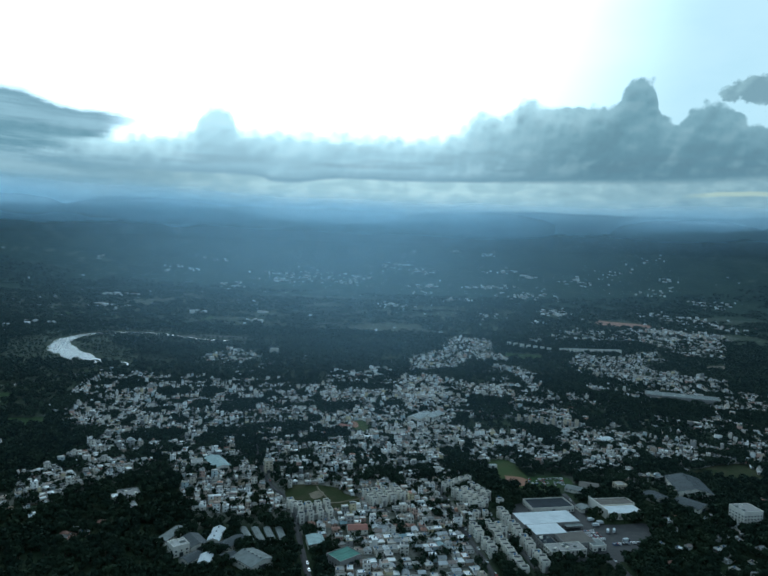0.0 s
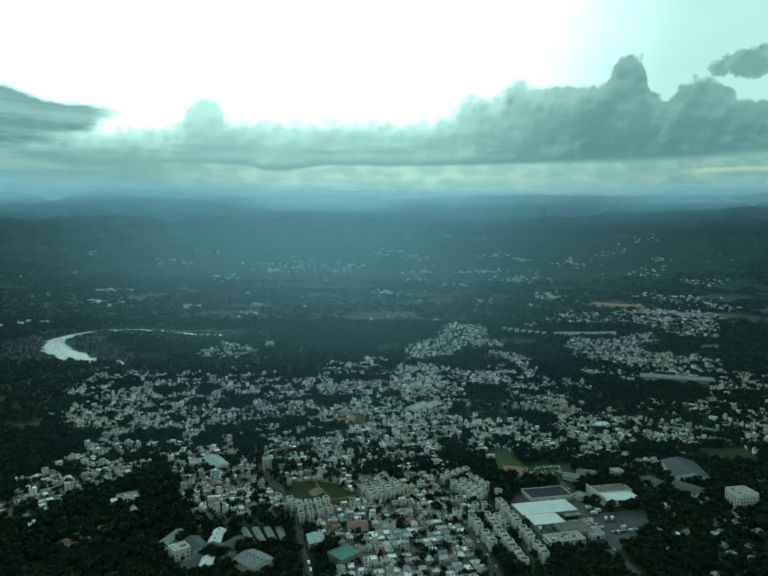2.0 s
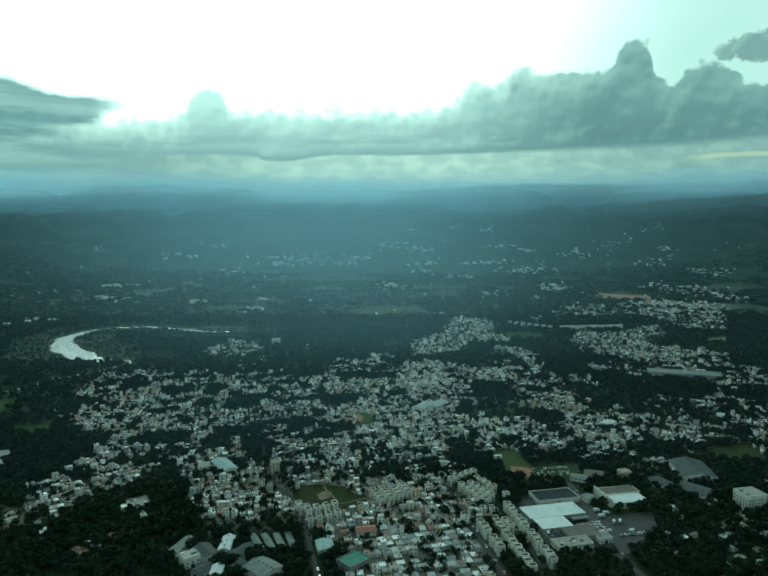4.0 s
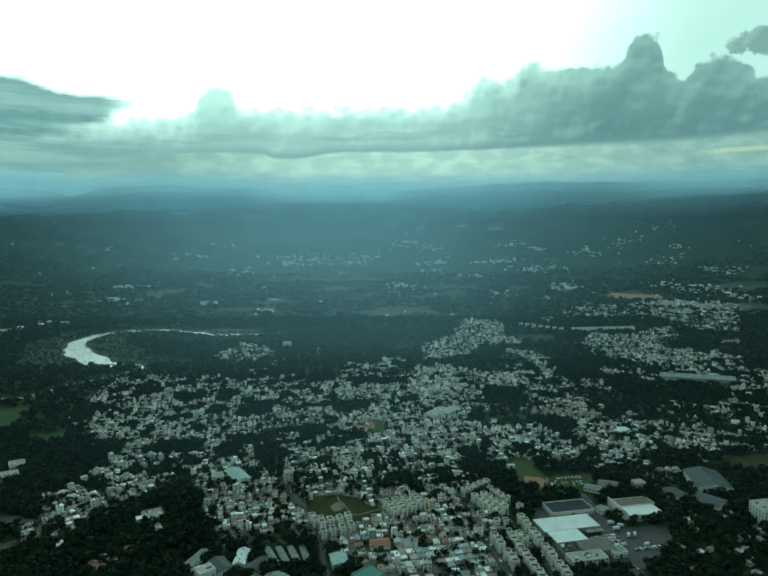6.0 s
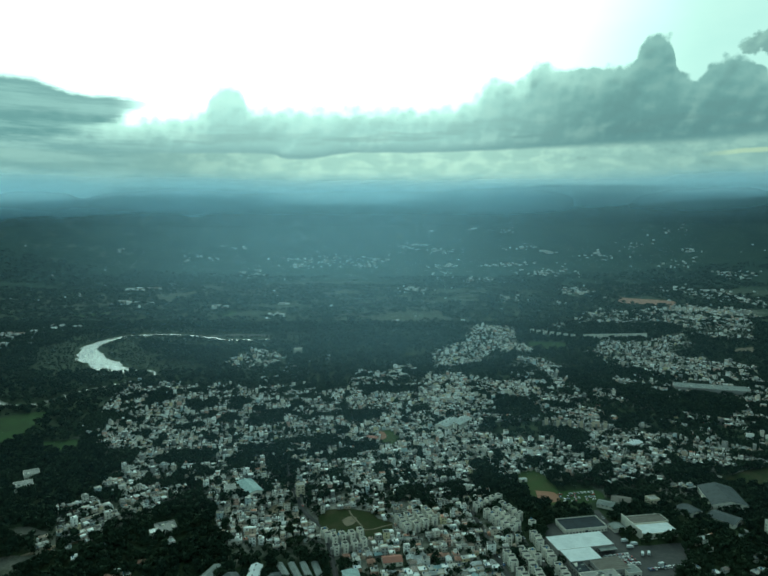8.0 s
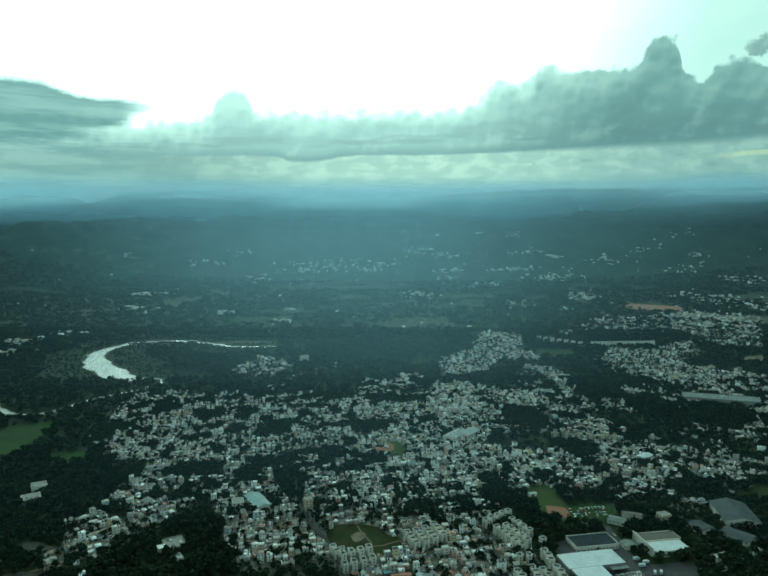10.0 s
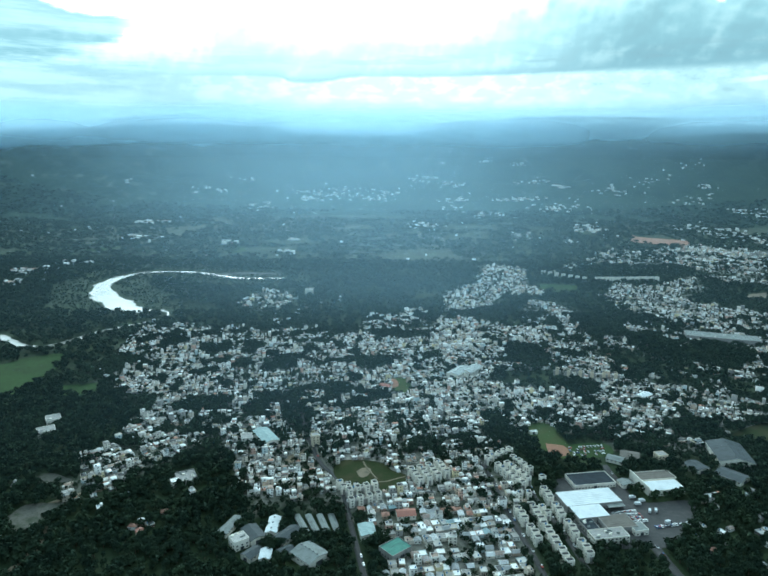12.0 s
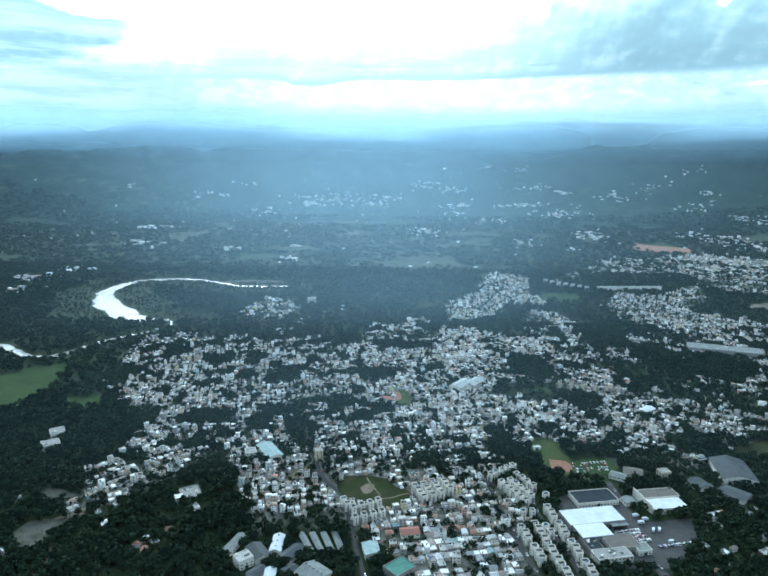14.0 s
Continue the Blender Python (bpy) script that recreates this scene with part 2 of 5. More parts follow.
WALLS = ((0.0, (0.68, 0.64, 0.56)), (0.20, (0.88, 0.87, 0.83)), (0.44, (0.52, 0.42, 0.33)), (0.50, (0.37, 0.36, 0.34)), (0.63, (0.62, 0.55, 0.45)), (0.74, (0.22, 0.22, 0.21)),
         (0.84, (0.50, 0.57, 0.58)), (0.90, (0.54, 0.36, 0.29)), (0.95, (0.64, 0.56, 0.36)))
ROOFS = ((0.0, (0.31, 0.30, 0.28)), (0.17, (0.47, 0.45, 0.42)), (0.34, (0.12, 0.12, 0.118)), (0.50, (0.64, 0.62, 0.58)), (0.61, (0.36, 0.28, 0.23)), (0.72, (0.88, 0.88, 0.86)))
ZINCS = ((0.0, (0.36, 0.37, 0.37)), (0.45, (0.62, 0.63, 0.63)), (0.70, (0.34, 0.26, 0.22)), (0.88, (0.30, 0.42, 0.44)), (0.95, (0.40, 0.18, 0.13)))


def choice(stops, source):
    def build(t, p):
        r = source(t)
        n = ramp(t, r, *stops)
        t.nodes[-1].color_ramp.interpolation = "CONSTANT"
        return weathered(t, p, n, mixed(t, 0.50, n, rgb(0.10, 0.09, 0.08)), 0.35, 0.45)
    return build


def constant_ramp(build):
    def made(t, p):
        out = build(t, p)
        for n in t.nodes:
            if n.bl_idname == "ShaderNodeValToRGB":
                n.color_ramp.interpolation = "CONSTANT"
        return out
    return made


M = {}
M["wall"] = material("painted_render", constant_ramp(choice(WALLS, per_object)), 0.9, bump=(3.0, 0.3, 0.05), spec=0.08)
M["roof"] = material("concrete_roof", constant_ramp(choice(ROOFS, per_object)), 0.9, bump=(2.0, 0.3, 0.05), spec=0.08)
M["zinc"] = material("zinc_sheet", constant_ramp(choice(ZINCS, per_object)), 0.7, 0.0, bump=(4.0, 0.2, 0.03))
M["far_wall"] = material("far_painted_render", constant_ramp(choice(WALLS, per_island)), 0.9, spec=0.08)
M["far_roof"] = material("far_roofs", constant_ramp(choice(ROOFS + ((0.97, (0.46, 0.25, 0.18)),), per_island)), 0.85, spec=0.08)
M["valley_wall"] = material("valley_painted_render", constant_ramp(choice(((0.0, (0.80, 0.79, 0.75)), (0.55, (0.60, 0.56, 0.50)), (0.85, (0.42, 0.36, 0.30))), per_island)), 0.9, spec=0.08)
M["valley_roof"] = material("valley_sheet_roofs", constant_ramp(choice(((0.0, (0.84, 0.85, 0.85)), (0.45, (0.60, 0.60, 0.58)), (0.72, (0.36, 0.33, 0.30)), (0.88, (0.45, 0.28, 0.21))), per_island)), 0.7, spec=0.15)
M["white"] = material("white_wall", plain((0.84, 0.80, 0.71), (0.56, 0.52, 0.45), 0.25, 0.5), 0.85, bump=(3.0, 0.2, 0.03))
M["cream"] = material("cream_wall", plain((0.66, 0.57, 0.42), (0.42, 0.37, 0.30), 0.25, 0.5), 0.88)
M["white_metal"] = material("white_metal_roof", plain((0.66, 0.69, 0.70), (0.46, 0.49, 0.50), 0.10, 0.6), 0.6, spec=0.15)
M["grey_metal"] = material("grey_metal_roof", plain((0.095, 0.107, 0.112), (0.06, 0.065, 0.066), 0.15, 0.7), 0.75, spec=0.1)
M["slate_metal"] = material("dark_slate_metal_roof", plain((0.045, 0.055, 0.065), (0.028, 0.032, 0.036), 0.15, 0.6), 0.8, spec=0.05)
M["brown_metal"] = material("brown_metal_roof", plain((0.17, 0.155, 0.135), (0.10, 0.09, 0.08), 0.15, 0.6), 0.75, spec=0.1)
M["pale_metal"] = material("pale_grey_metal_roof", plain((0.25, 0.27, 0.26), (0.15, 0.16, 0.15), 0.18, 0.8), 0.75, spec=0.1)
M["light_metal"] = material("light_grey_metal_roof", plain((0.44, 0.47, 0.46), (0.28, 0.29, 0.28), 0.18, 0.7), 0.7, spec=0.1)
M["green_metal"] = material("green_metal_roof", plain((0.10, 0.24, 0.19), (0.07, 0.14, 0.12), 0.2, 0.6), 0.7, spec=0.1)
M["teal_metal"] = material("pale_teal_metal_roof", plain((0.38, 0.48, 0.47), (0.24, 0.29, 0.29), 0.2, 0.8), 0.7, spec=0.1)
M["red_roof"] = material("red_sheet_roof", plain((0.36, 0.17, 0.13), (0.24, 0.13, 0.11), 0.3, 0.6), 0.8, spec=0.1)
M["tile"] = material("terracotta", plain((0.30, 0.165, 0.12), (0.17, 0.10, 0.08), 0.6, 0.7), 0.85)
M["concrete"] = material("bare_concrete", plain((0.34, 0.33, 0.31), (0.18, 0.17, 0.16), 0.4, 0.6), 0.9)
M["glass"] = material("window_glass", lambda t, p: rgb(0.03, 0.038, 0.042), 0.12, spec=0.5)
M["door"] = material("painted_door", plain((0.16, 0.11, 0.08), (0.08, 0.06, 0.05), 1.5), 0.6)
M["tank"] = material("water_tank_plastic", lambda t, p: ramp(t, per_object(t), (0.0, (0.05, 0.05, 0.055)), (0.7, (0.10, 0.22, 0.40))), 0.5)
M["asphalt"] = material("asphalt", plain((0.050, 0.050, 0.051), (0.080, 0.079, 0.075), 0.2, 0.7), 0.9)
M["dirt"] = material("bare_dirt", plain((0.18, 0.145, 0.10), (0.10, 0.09, 0.06), 0.12, 0.9), 0.95)
M["gravel"] = material("grey_gravel", plain((0.12, 0.115, 0.10), (0.045, 0.055, 0.035), 0.06, 1.0), 0.95, spec=0.05)
M["red_dirt"] = material("red_clay", plain((0.27, 0.135, 0.085), (0.16, 0.095, 0.06), 0.2, 0.7), 0.95)
M["grass"] = material("mown_grass", plain((0.055, 0.080, 0.030), (0.070, 0.076, 0.034), 0.06, 0.8), 1.0, spec=0.04)
M["dry_grass"] = material("worn_grass", plain((0.030, 0.042, 0.017), (0.055, 0.050, 0.028), 0.05, 0.85), 1.0, spec=0.04)
M["meadow"] = material("meadow_grass", plain((0.046, 0.076, 0.028), (0.036, 0.050, 0.024), 0.02, 0.9), 1.0, spec=0.04)
M["bark"] = material("bark", plain((0.11, 0.085, 0.06), (0.06, 0.045, 0.035), 2.0), 0.95)
M["rubber"] = material("rubber", plain((0.025, 0.025, 0.025), (0.04, 0.04, 0.04), 4.0), 0.8)
CARS = ((0.0, (0.75, 0.75, 0.75)), (0.5, (0.55, 0.56, 0.57)), (0.72, (0.05, 0.05, 0.06)), (0.85, (0.35, 0.05, 0.04)), (0.93, (0.06, 0.12, 0.28)))
M["car_paint"] = material("car_paint", constant_ramp(lambda t, p: ramp(t, per_object(t), *CARS)), 0.3, 0.2, spec=0.5)


def leaves(t, p):
    tree_to_tree = noisy(t, p, 0.07, 3.0, 0.7)
    # greens shifted towards blue, to stand in for haze over the woods
    c = ramp(t, tree_to_tree, (0.30, (0.012, 0.023, 0.018)), (0.50, (0.021, 0.035, 0.023)), (0.70, (0.037, 0.054, 0.029)))
    stand = noisy(t, p, 0.009, 3.0, 0.6)
    c = mixed(t, remap(t, stand, 0.50, 0.66, 0.0, 0.55), c, rgb(0.048, 0.068, 0.038))
    return mixed(t, maths(t, "MULTIPLY", per_island(t), 0.20), c, rgb(0.055, 0.082, 0.044))


M["leaf"] = material("foliage", leaves, 0.85, spec=0.05)


def land(t, p):
    built = node(t, "ShaderNodeAttribute", layer_name="built").outputs["Fac"]
    wild = ramp(t, noisy(t, p, 0.012, 6.0, 0.6), (0.30, (0.016, 0.028, 0.015)), (0.54, (0.028, 0.042, 0.020)), (0.68, (0.050, 0.070, 0.030)), (0.80, (0.085, 0.088, 0.048)))
    wild = mixed(t, remap(t, noisy(t, p, 0.004, 4.0), 0.48, 0.62, 0.0, 0.6), wild, rgb(0.046, 0.062, 0.034))
    wild = mixed(t, remap(t, noisy(t, p, 0.15, 5.0), 0.42, 0.68, 0.0, 0.7), wild, rgb(0.018, 0.028, 0.013))
    town = ramp(t, noisy(t, p, 0.11, 6.0, 0.7), (0.30, (0.040, 0.055, 0.028)), (0.42, (0.105, 0.105, 0.088)), (0.53, (0.21, 0.20, 0.18)), (0.68, (0.32, 0.30, 0.265)))
    return mixed(t, built, wild, town)


M["land"] = material("land", land, 0.95, bump=(0.4, 0.4, 0.6), spec=0.1)
M["water"] = material("river_water", lambda t, p: rgb(0.17, 0.17, 0.14), 0.24, bump=(0.35, 0.10, 0.4), spec=1.0)


def slopes(t, p):
    c = weathered(t, p, rgb(0.036, 0.054, 0.034), rgb(0.018, 0.031, 0.022), 0.006, 0.9)
    open_land = maths(t, "MULTIPLY", remap(t, noisy(t, p, 0.010, 5.0, 0.6), 0.55, 0.66), remap(t, noisy(t, p, 0.0022, 3.0), 0.45, 0.60, 0.2, 1.0))
    return mixed(t, maths(t, "MULTIPLY", open_land, 0.7), c, rgb(0.085, 0.095, 0.060))


M["hill"] = material("wooded_hill", slopes, 0.95, bump=(0.03, 0.6, 9.0), spec=0.05)

# ---------------------------------------------------------------- plan of the land
# outlines on the ground, in metres
ZONES = {
    "core": ((-504, 1015), (-515, 1161), (-430, 1184), (-314, 1176), (-192, 1186), (-88, 1161), (22, 1201), (45, 1275), (118, 1208), (213, 1217), (260, 1219), (260, 1070), (211, 991), (170, 985), (110, 945), (125, 900), (180, 880), (170, 790), (125, 770), (84, 750),
             (78, 724), (76, 676), (92, 596), (84, 494), (112, 406), (-21, 406), (-17, 489), (-52, 541), (-86, 566), (-104, 552), (-157, 545), (-189, 627), (-234, 693), (-339, 784), (-412, 829), (-498, 920)),
    "strip": ((-339, 784), (-234, 693), (-270, 633), (-311, 595), (-349, 561), (-363, 578), (-353, 638), (-364, 724)),
    "right": ((232, 1016), (269, 1070), (336, 1025), (336, 935), (379, 900), (479, 871), (588, 896), (560, 780), (435, 768), (356, 760), (270, 742), (188, 735), (119, 798), (109, 864), (192, 869)),
    "village": ((62, 1336), (65, 1504), (137, 1595), (178, 1693), (186, 1896), (240, 1926), (315, 1811), (286, 1606), (317, 1551), (295, 1469), (223, 1516), (158, 1365), (112, 1319)),
    "hillside": ((212, 1305), (254, 1432), (326, 1409), (334, 1314), (259, 1198), (215, 1161)),
    "upper_band": ((389, 1802), (568, 2113), (675, 2262), (812, 2218), (1008, 2414), (1127, 2362), (1222, 2255), (901, 1653), (804, 1677), (809, 1931), (704, 1922), (532, 1925)),
    "middle_band": ((365, 1172), (454, 1343), (442, 1533), (520, 1655), (607, 1619), (770, 1774), (717, 1581), (613, 1458), (696, 1403), (734, 1342), (627, 1142), (498, 1180), (533, 1289), (466, 1265), (416, 1175)),
    "hamlet": ((-389, 1371), (-380, 1471), (-344, 1518), (-289, 1478), (-265, 1380), (-300, 1311), (-363, 1315)),
    "river_lane": ((-290, 1215), (-225, 1400), (-180, 1520), (-165, 1500), (-205, 1370), (-255, 1190)),
    "lane": ((-109, 1198), (-108, 1245), (-25, 1329), (27, 1333), (24, 1236)),
    "garden": ((295, 647), (371, 666), (462, 672), (364, 462), (216, 476), (270, 589)),
    "slope": ((336, 1102), (321, 1023), (433, 1030), (480, 966), (588, 970), (560, 889), (489, 889), (322, 935)),
    "east": ((260, 1060), (262, 1219), (330, 1380), (423, 1240), (505, 1204), (784, 1217), (760, 960), (588, 880), (480, 940), (433, 1000), (336, 1080)),
    "park_side": ((216, 688), (216, 738), (335, 745), (325, 690), (270, 684)),
    "dense": ((28, 1065), (27, 1169), (43, 1245), (108, 1261), (119, 1176), (99, 1071)),
}
ZONES["core_north"] = ZONES["core"]
FIELDS = {
    "meadow_field": ((-728, 896), (-650, 941), (-631, 976), (-578, 997), (-546, 896), (-553, 846), (-568, 805), (-672, 784)),
    "meadow_strip": ((-512, 854), (-459, 869), (-441, 826), (-483, 820)),
    "ball_field": ((-92, 639), (-83, 653), (-60, 655), (-40, 648), (-31, 634), (-16, 625), (-15, 606), (-36, 591), (-46, 601), (-75, 600), (-88, 618)),
    "sports_field": ((130, 755), (157, 766), (168, 724), (169, 676), (143, 674), (127, 721)),
    "small_stadium_field": ((-43, 910), (-21, 917), (-8, 883), (-17, 851), (-35, 854)),
    "east_field": ((360, 729), (400, 764), (462, 784), (448, 714), (399, 720)),
    "pale_field": ((-5, 1441), (1, 1482), (47, 1501), (52, 1470), (34, 1440)),
    "west_field": ((-1132, 2129), (-1083, 2188), (-1066, 2285), (-1034, 2233), (-1039, 2131), (-1078, 2089)),
    "tan_field": ((785, 1539), (856, 1570), (818, 1498), (771, 1489)),
    "far_field": ((-656, 2182), (-627, 2264), (-582, 2192), (-598, 2094)),
    "slope_field": ((305, 1645), (411, 1620), (389, 1531), (313, 1560)),
    "river_bar": ((-560, 1705), (-476, 1748), (-364, 1738), (-366, 1712), (-463, 1702)),
    "wood_lot": ((-396, 600), (-385, 608), (-355, 599), (-374, 588), (-391, 590)),
    "clay_cut": ((911, 2703), (924, 2632), (1064, 2534), (1008, 2380), (846, 2481)),
    "gravel_yard": ((-380, 530), (-371, 549), (-350, 551), (-334, 559), (-330, 548), (-337, 531), (-341, 515), (-351, 508), (-368, 511)),
    "dirt_lot": ((-150, 654), (-138, 668), (-124, 683), (-124, 670), (-137, 647), (-145, 644)),
}
RIVER = ((-868, 1120), (-759, 1095), (-708, 1060), (-668, 1037), (-633, 1037), (-608, 1078), (-582, 1142), (-540, 1193), (-508, 1240), (-516, 1285), (-548, 1304), (-576, 1292), (-602, 1302), (-640, 1344), (-688, 1390), (-728, 1447),
         (-764, 1510), (-786, 1565), (-784, 1620), (-773, 1680), (-735, 1728), (-640, 1742), (-560, 1715), (-484, 1668), (-420, 1662), (-344, 1672))
RIVER_WIDE = (14, 18, 17, 13, 15, 15, 12, 8, 4, 4, 6, 26, 52, 58, 56, 52, 48, 40, 34, 28, 26, 24, 20, 22, 18, 12)


def smooth_line(points, steps=8):
    """A rounded line through points of any dimension."""
    p = np.array(points, float)
    q = np.vstack([2 * p[0] - p[1], p, 2 * p[-1] - p[-2]])
    out = []
    for i in range(1, len(q) - 2):
        for s in range(steps):
            u = s / steps
            a, b, c, d = q[i - 1:i + 3]
            out.append(0.5 * (2 * b + (c - a) * u + (2 * a - 5 * b + 4 * c - d) * u * u + (3 * b - a - 3 * c + d) * u ** 3))
    out.append(p[-1])
    return np.array(out)


def within(poly, x, y):
    """Which of the points (arrays) lie inside an outline."""
    x, y = np.asarray(x, float), np.asarray(y, float)
    hit = np.zeros(x.shape, bool)
    px, py = np.array(poly, float).T
    for i in range(len(px)):
        j = i - 1
        crossing = (py[i] > y) != (py[j] > y)
        with np.errstate(divide="ignore", invalid="ignore"):
            hit ^= crossing & (x < (px[j] - px[i]) * (y - py[i]) / (py[j] - py[i] + 1e-12) + px[i])
    return hit


river_line = smooth_line([(*p, wide) for p, wide in zip(RIVER, RIVER_WIDE)], 12)


def off_line(line, x, y):
    """The least distance from points to a polyline's corners, and the corner."""
    best, which = np.full(np.shape(x), 1e9), np.zeros(np.shape(x), int)
    for i, p in enumerate(line):
        d = np.hypot(x - p[0], y - p[1])
        near = d < best
        best[near], which[near] = d[near], i
    return best, which


def in_river(x, y, margin=3.0):
    d, i = off_line(river_line, x, y)
    return d < river_line[i, 2] * 0.5 + margin


def value_noise(x, y, size, seed):
    """Smooth noise 0..1 of arrays."""
    rng = np.random.default_rng(seed)
    table = rng.random((256, 256))
    u, v = np.asarray(x) / size, np.asarray(y) / size
    i, j = np.floor(u).astype(int), np.floor(v).astype(int)
    a, b = u - i, v - j
    a, b = a * a * (3 - 2 * a), b * b * (3 - 2 * b)
    t = lambda m, n: table[m % 256, n % 256]
    return (t(i, j) * (1 - a) + t(i + 1, j) * a) * (1 - b) + (t(i, j + 1) * (1 - a) + t(i + 1, j + 1) * a) * b


def rise(r):
    """How far the land has climbed at that distance up the valley."""
    return 300 * np.clip((np.asarray(r, float) - 3400) / 1160, 0, 1) ** 2.4


def built_here(x, y):
    inside = np.zeros(np.shape(x), bool)
    for key, poly in ZONES.items():
        if key not in ("garden", "slope", "river_lane", "core_north"):
            inside |= within(poly, x, y)
    return inside


# ---------------------------------------------------------------- mesh helpers


def part(name, bm, mat, parent=None, label=""):
    """Links a bmesh as one mesh object, under a thing or a part if given."""
    me = bpy.data.meshes.new(name)
    bm.to_mesh(me)
    bm.free()
    me.materials.append(mat)
    ob = new(name, me)
    if parent:
        ob.parent = parent
    if label:
        ob["label"] = label
    return ob


def shared(name, me, parent, m):
    """A piece on a mesh that others use too."""
    ob = new(name, me)
    ob.parent = parent
    ob.matrix_basis = m
    return ob


def thing(name, label, category, group="", at=None):
    ob = tagged(new(name), label, category, group)
    ob.empty_display_size = 0.5
    if at is not None:
        ob.matrix_basis = at
    return ob


def add_box(bm, x0, y0, z0, x1, y1, z1):
    v = [bm.verts.new(c) for c in ((x0, y0, z0), (x1, y0, z0), (x1, y1, z0), (x0, y1, z0), (x0, y0, z1), (x1, y0, z1), (x1, y1, z1), (x0, y1, z1))]
    for f in ((3, 2, 1, 0), (4, 5, 6, 7), (0, 1, 5, 4), (1, 2, 6, 5), (2, 3, 7, 6), (3, 0, 4, 7)):
        bm.faces.new([v[i] for i in f])


def box(*spans):
    bm = bmesh.new()
    for s in spans:
        add_box(bm, *s)
    return bm


def rim_boxes(x0, y0, x1, y1, z0, z1, t):
    return ((x0, y0, z0, x1, y0 + t, z1), (x0, y1 - t, z0, x1, y1, z1), (x0, y0 + t, z0, x0 + t, y1 - t, z1), (x1 - t, y0 + t, z0, x1, y1 - t, z1))


def gable(w, d, z, rise, over=0.5, thick=0.18):
    """A pitched roof with its ridge along y, over w by d, and the eaves at z."""
    bm = bmesh.new()
    x, y = w / 2 + over, d / 2 + over
    drop = rise * over / (w / 2)
    rows = []
    for yy in (-y, y):
        rows.append([bm.verts.new(c) for c in ((-x, yy, z - drop), (0, yy, z + rise), (x, yy, z - drop), (x, yy, z - drop - thick), (0, yy, z + rise - thick), (-x, yy, z - drop - thick))])
    a, b = rows
    for i in range(6):
        j = (i + 1) % 6
        bm.faces.new((a[i], a[j], b[j], b[i]))
    bm.faces.new(a[::-1])
    bm.faces.new(b)
    bmesh.ops.recalc_face_normals(bm, faces=bm.faces)
    return bm


def gable_walls(w, d, h, rise):
    bm = bmesh.new()
    x, y = w / 2, d / 2
    rows = [[bm.verts.new(c) for c in ((-x, yy, 0), (x, yy, 0), (x, yy, h), (0, yy, h + rise - 0.2), (-x, yy, h))] for yy in (-y, y)]
    a, b = rows
    for i in range(5):
        j = (i + 1) % 5
        bm.faces.new((a[i], a[j], b[j], b[i]))
    bm.faces.new(a[::-1])
    bm.faces.new(b)
    bmesh.ops.recalc_face_normals(bm, faces=bm.faces)
    return bm


def hip(w, d, z, rise, over=0.5):
    bm = bmesh.new()
    x, y = w / 2 + over, d / 2 + over
    r = max(y - x, 0.2)
    v = [bm.verts.new(c) for c in ((-x, -y, z), (x, -y, z), (x, y, z), (-x, y, z), (0, -r, z + rise), (0, r, z + rise))]
    for f in ((3, 2, 1, 0), (0, 1, 4), (1, 2, 5, 4), (2, 3, 5), (3, 0, 4, 5)):
        bm.faces.new([v[i] for i in f])
    return bm


def round_tank(r, h, z, x=0.0, y=0.0, sides=10):
    bm = bmesh.new()
    bmesh.ops.create_cone(bm, cap_ends=True, segments=sides, radius1=r, radius2=r * 0.95, depth=h * 0.8, matrix=Matrix.Translation((x, y, z + h * 0.4)))
    bmesh.ops.create_cone(bm, cap_ends=True, segments=sides, radius1=r * 0.95, radius2=r * 0.35, depth=h * 0.2, matrix=Matrix.Translation((x, y, z + h * 0.9)))
    return bm


def raw_mesh(name, verts, faces_of, mat_index=None, mats=()):
    """A large mesh out of arrays: verts (n, 3) and faces (m, k)."""
    me = bpy.data.meshes.new(name)
    verts, faces_of = np.asarray(verts, np.float32), np.asarray(faces_of, np.int32)
    m, k = faces_of.shape
    me.vertices.add(len(verts))
    me.vertices.foreach_set("co", verts.ravel())
    me.loops.add(m * k)
    me.loops.foreach_set("vertex_index", faces_of.ravel())
    me.polygons.add(m)
    me.polygons.foreach_set("loop_start", np.arange(0, m * k, k, dtype=np.int32))
    for mat in mats:
        me.materials.append(mat)
    if mat_index is not None:
        me.polygons.foreach_set("material_index", np.asarray(mat_index, np.int32))
    me.update(calc_edges=True)
    return me


# ---------------------------------------------------------------- the ground


def spaced(near, far, first, growth):
    """Lines from -far to far, first metres apart up to near, then growing."""
    out, x, step = [0.0], 0.0, first
    while x < far:
        x += step
        if x > near:
            step *= growth
        out.append(x)
    return np.array(out)


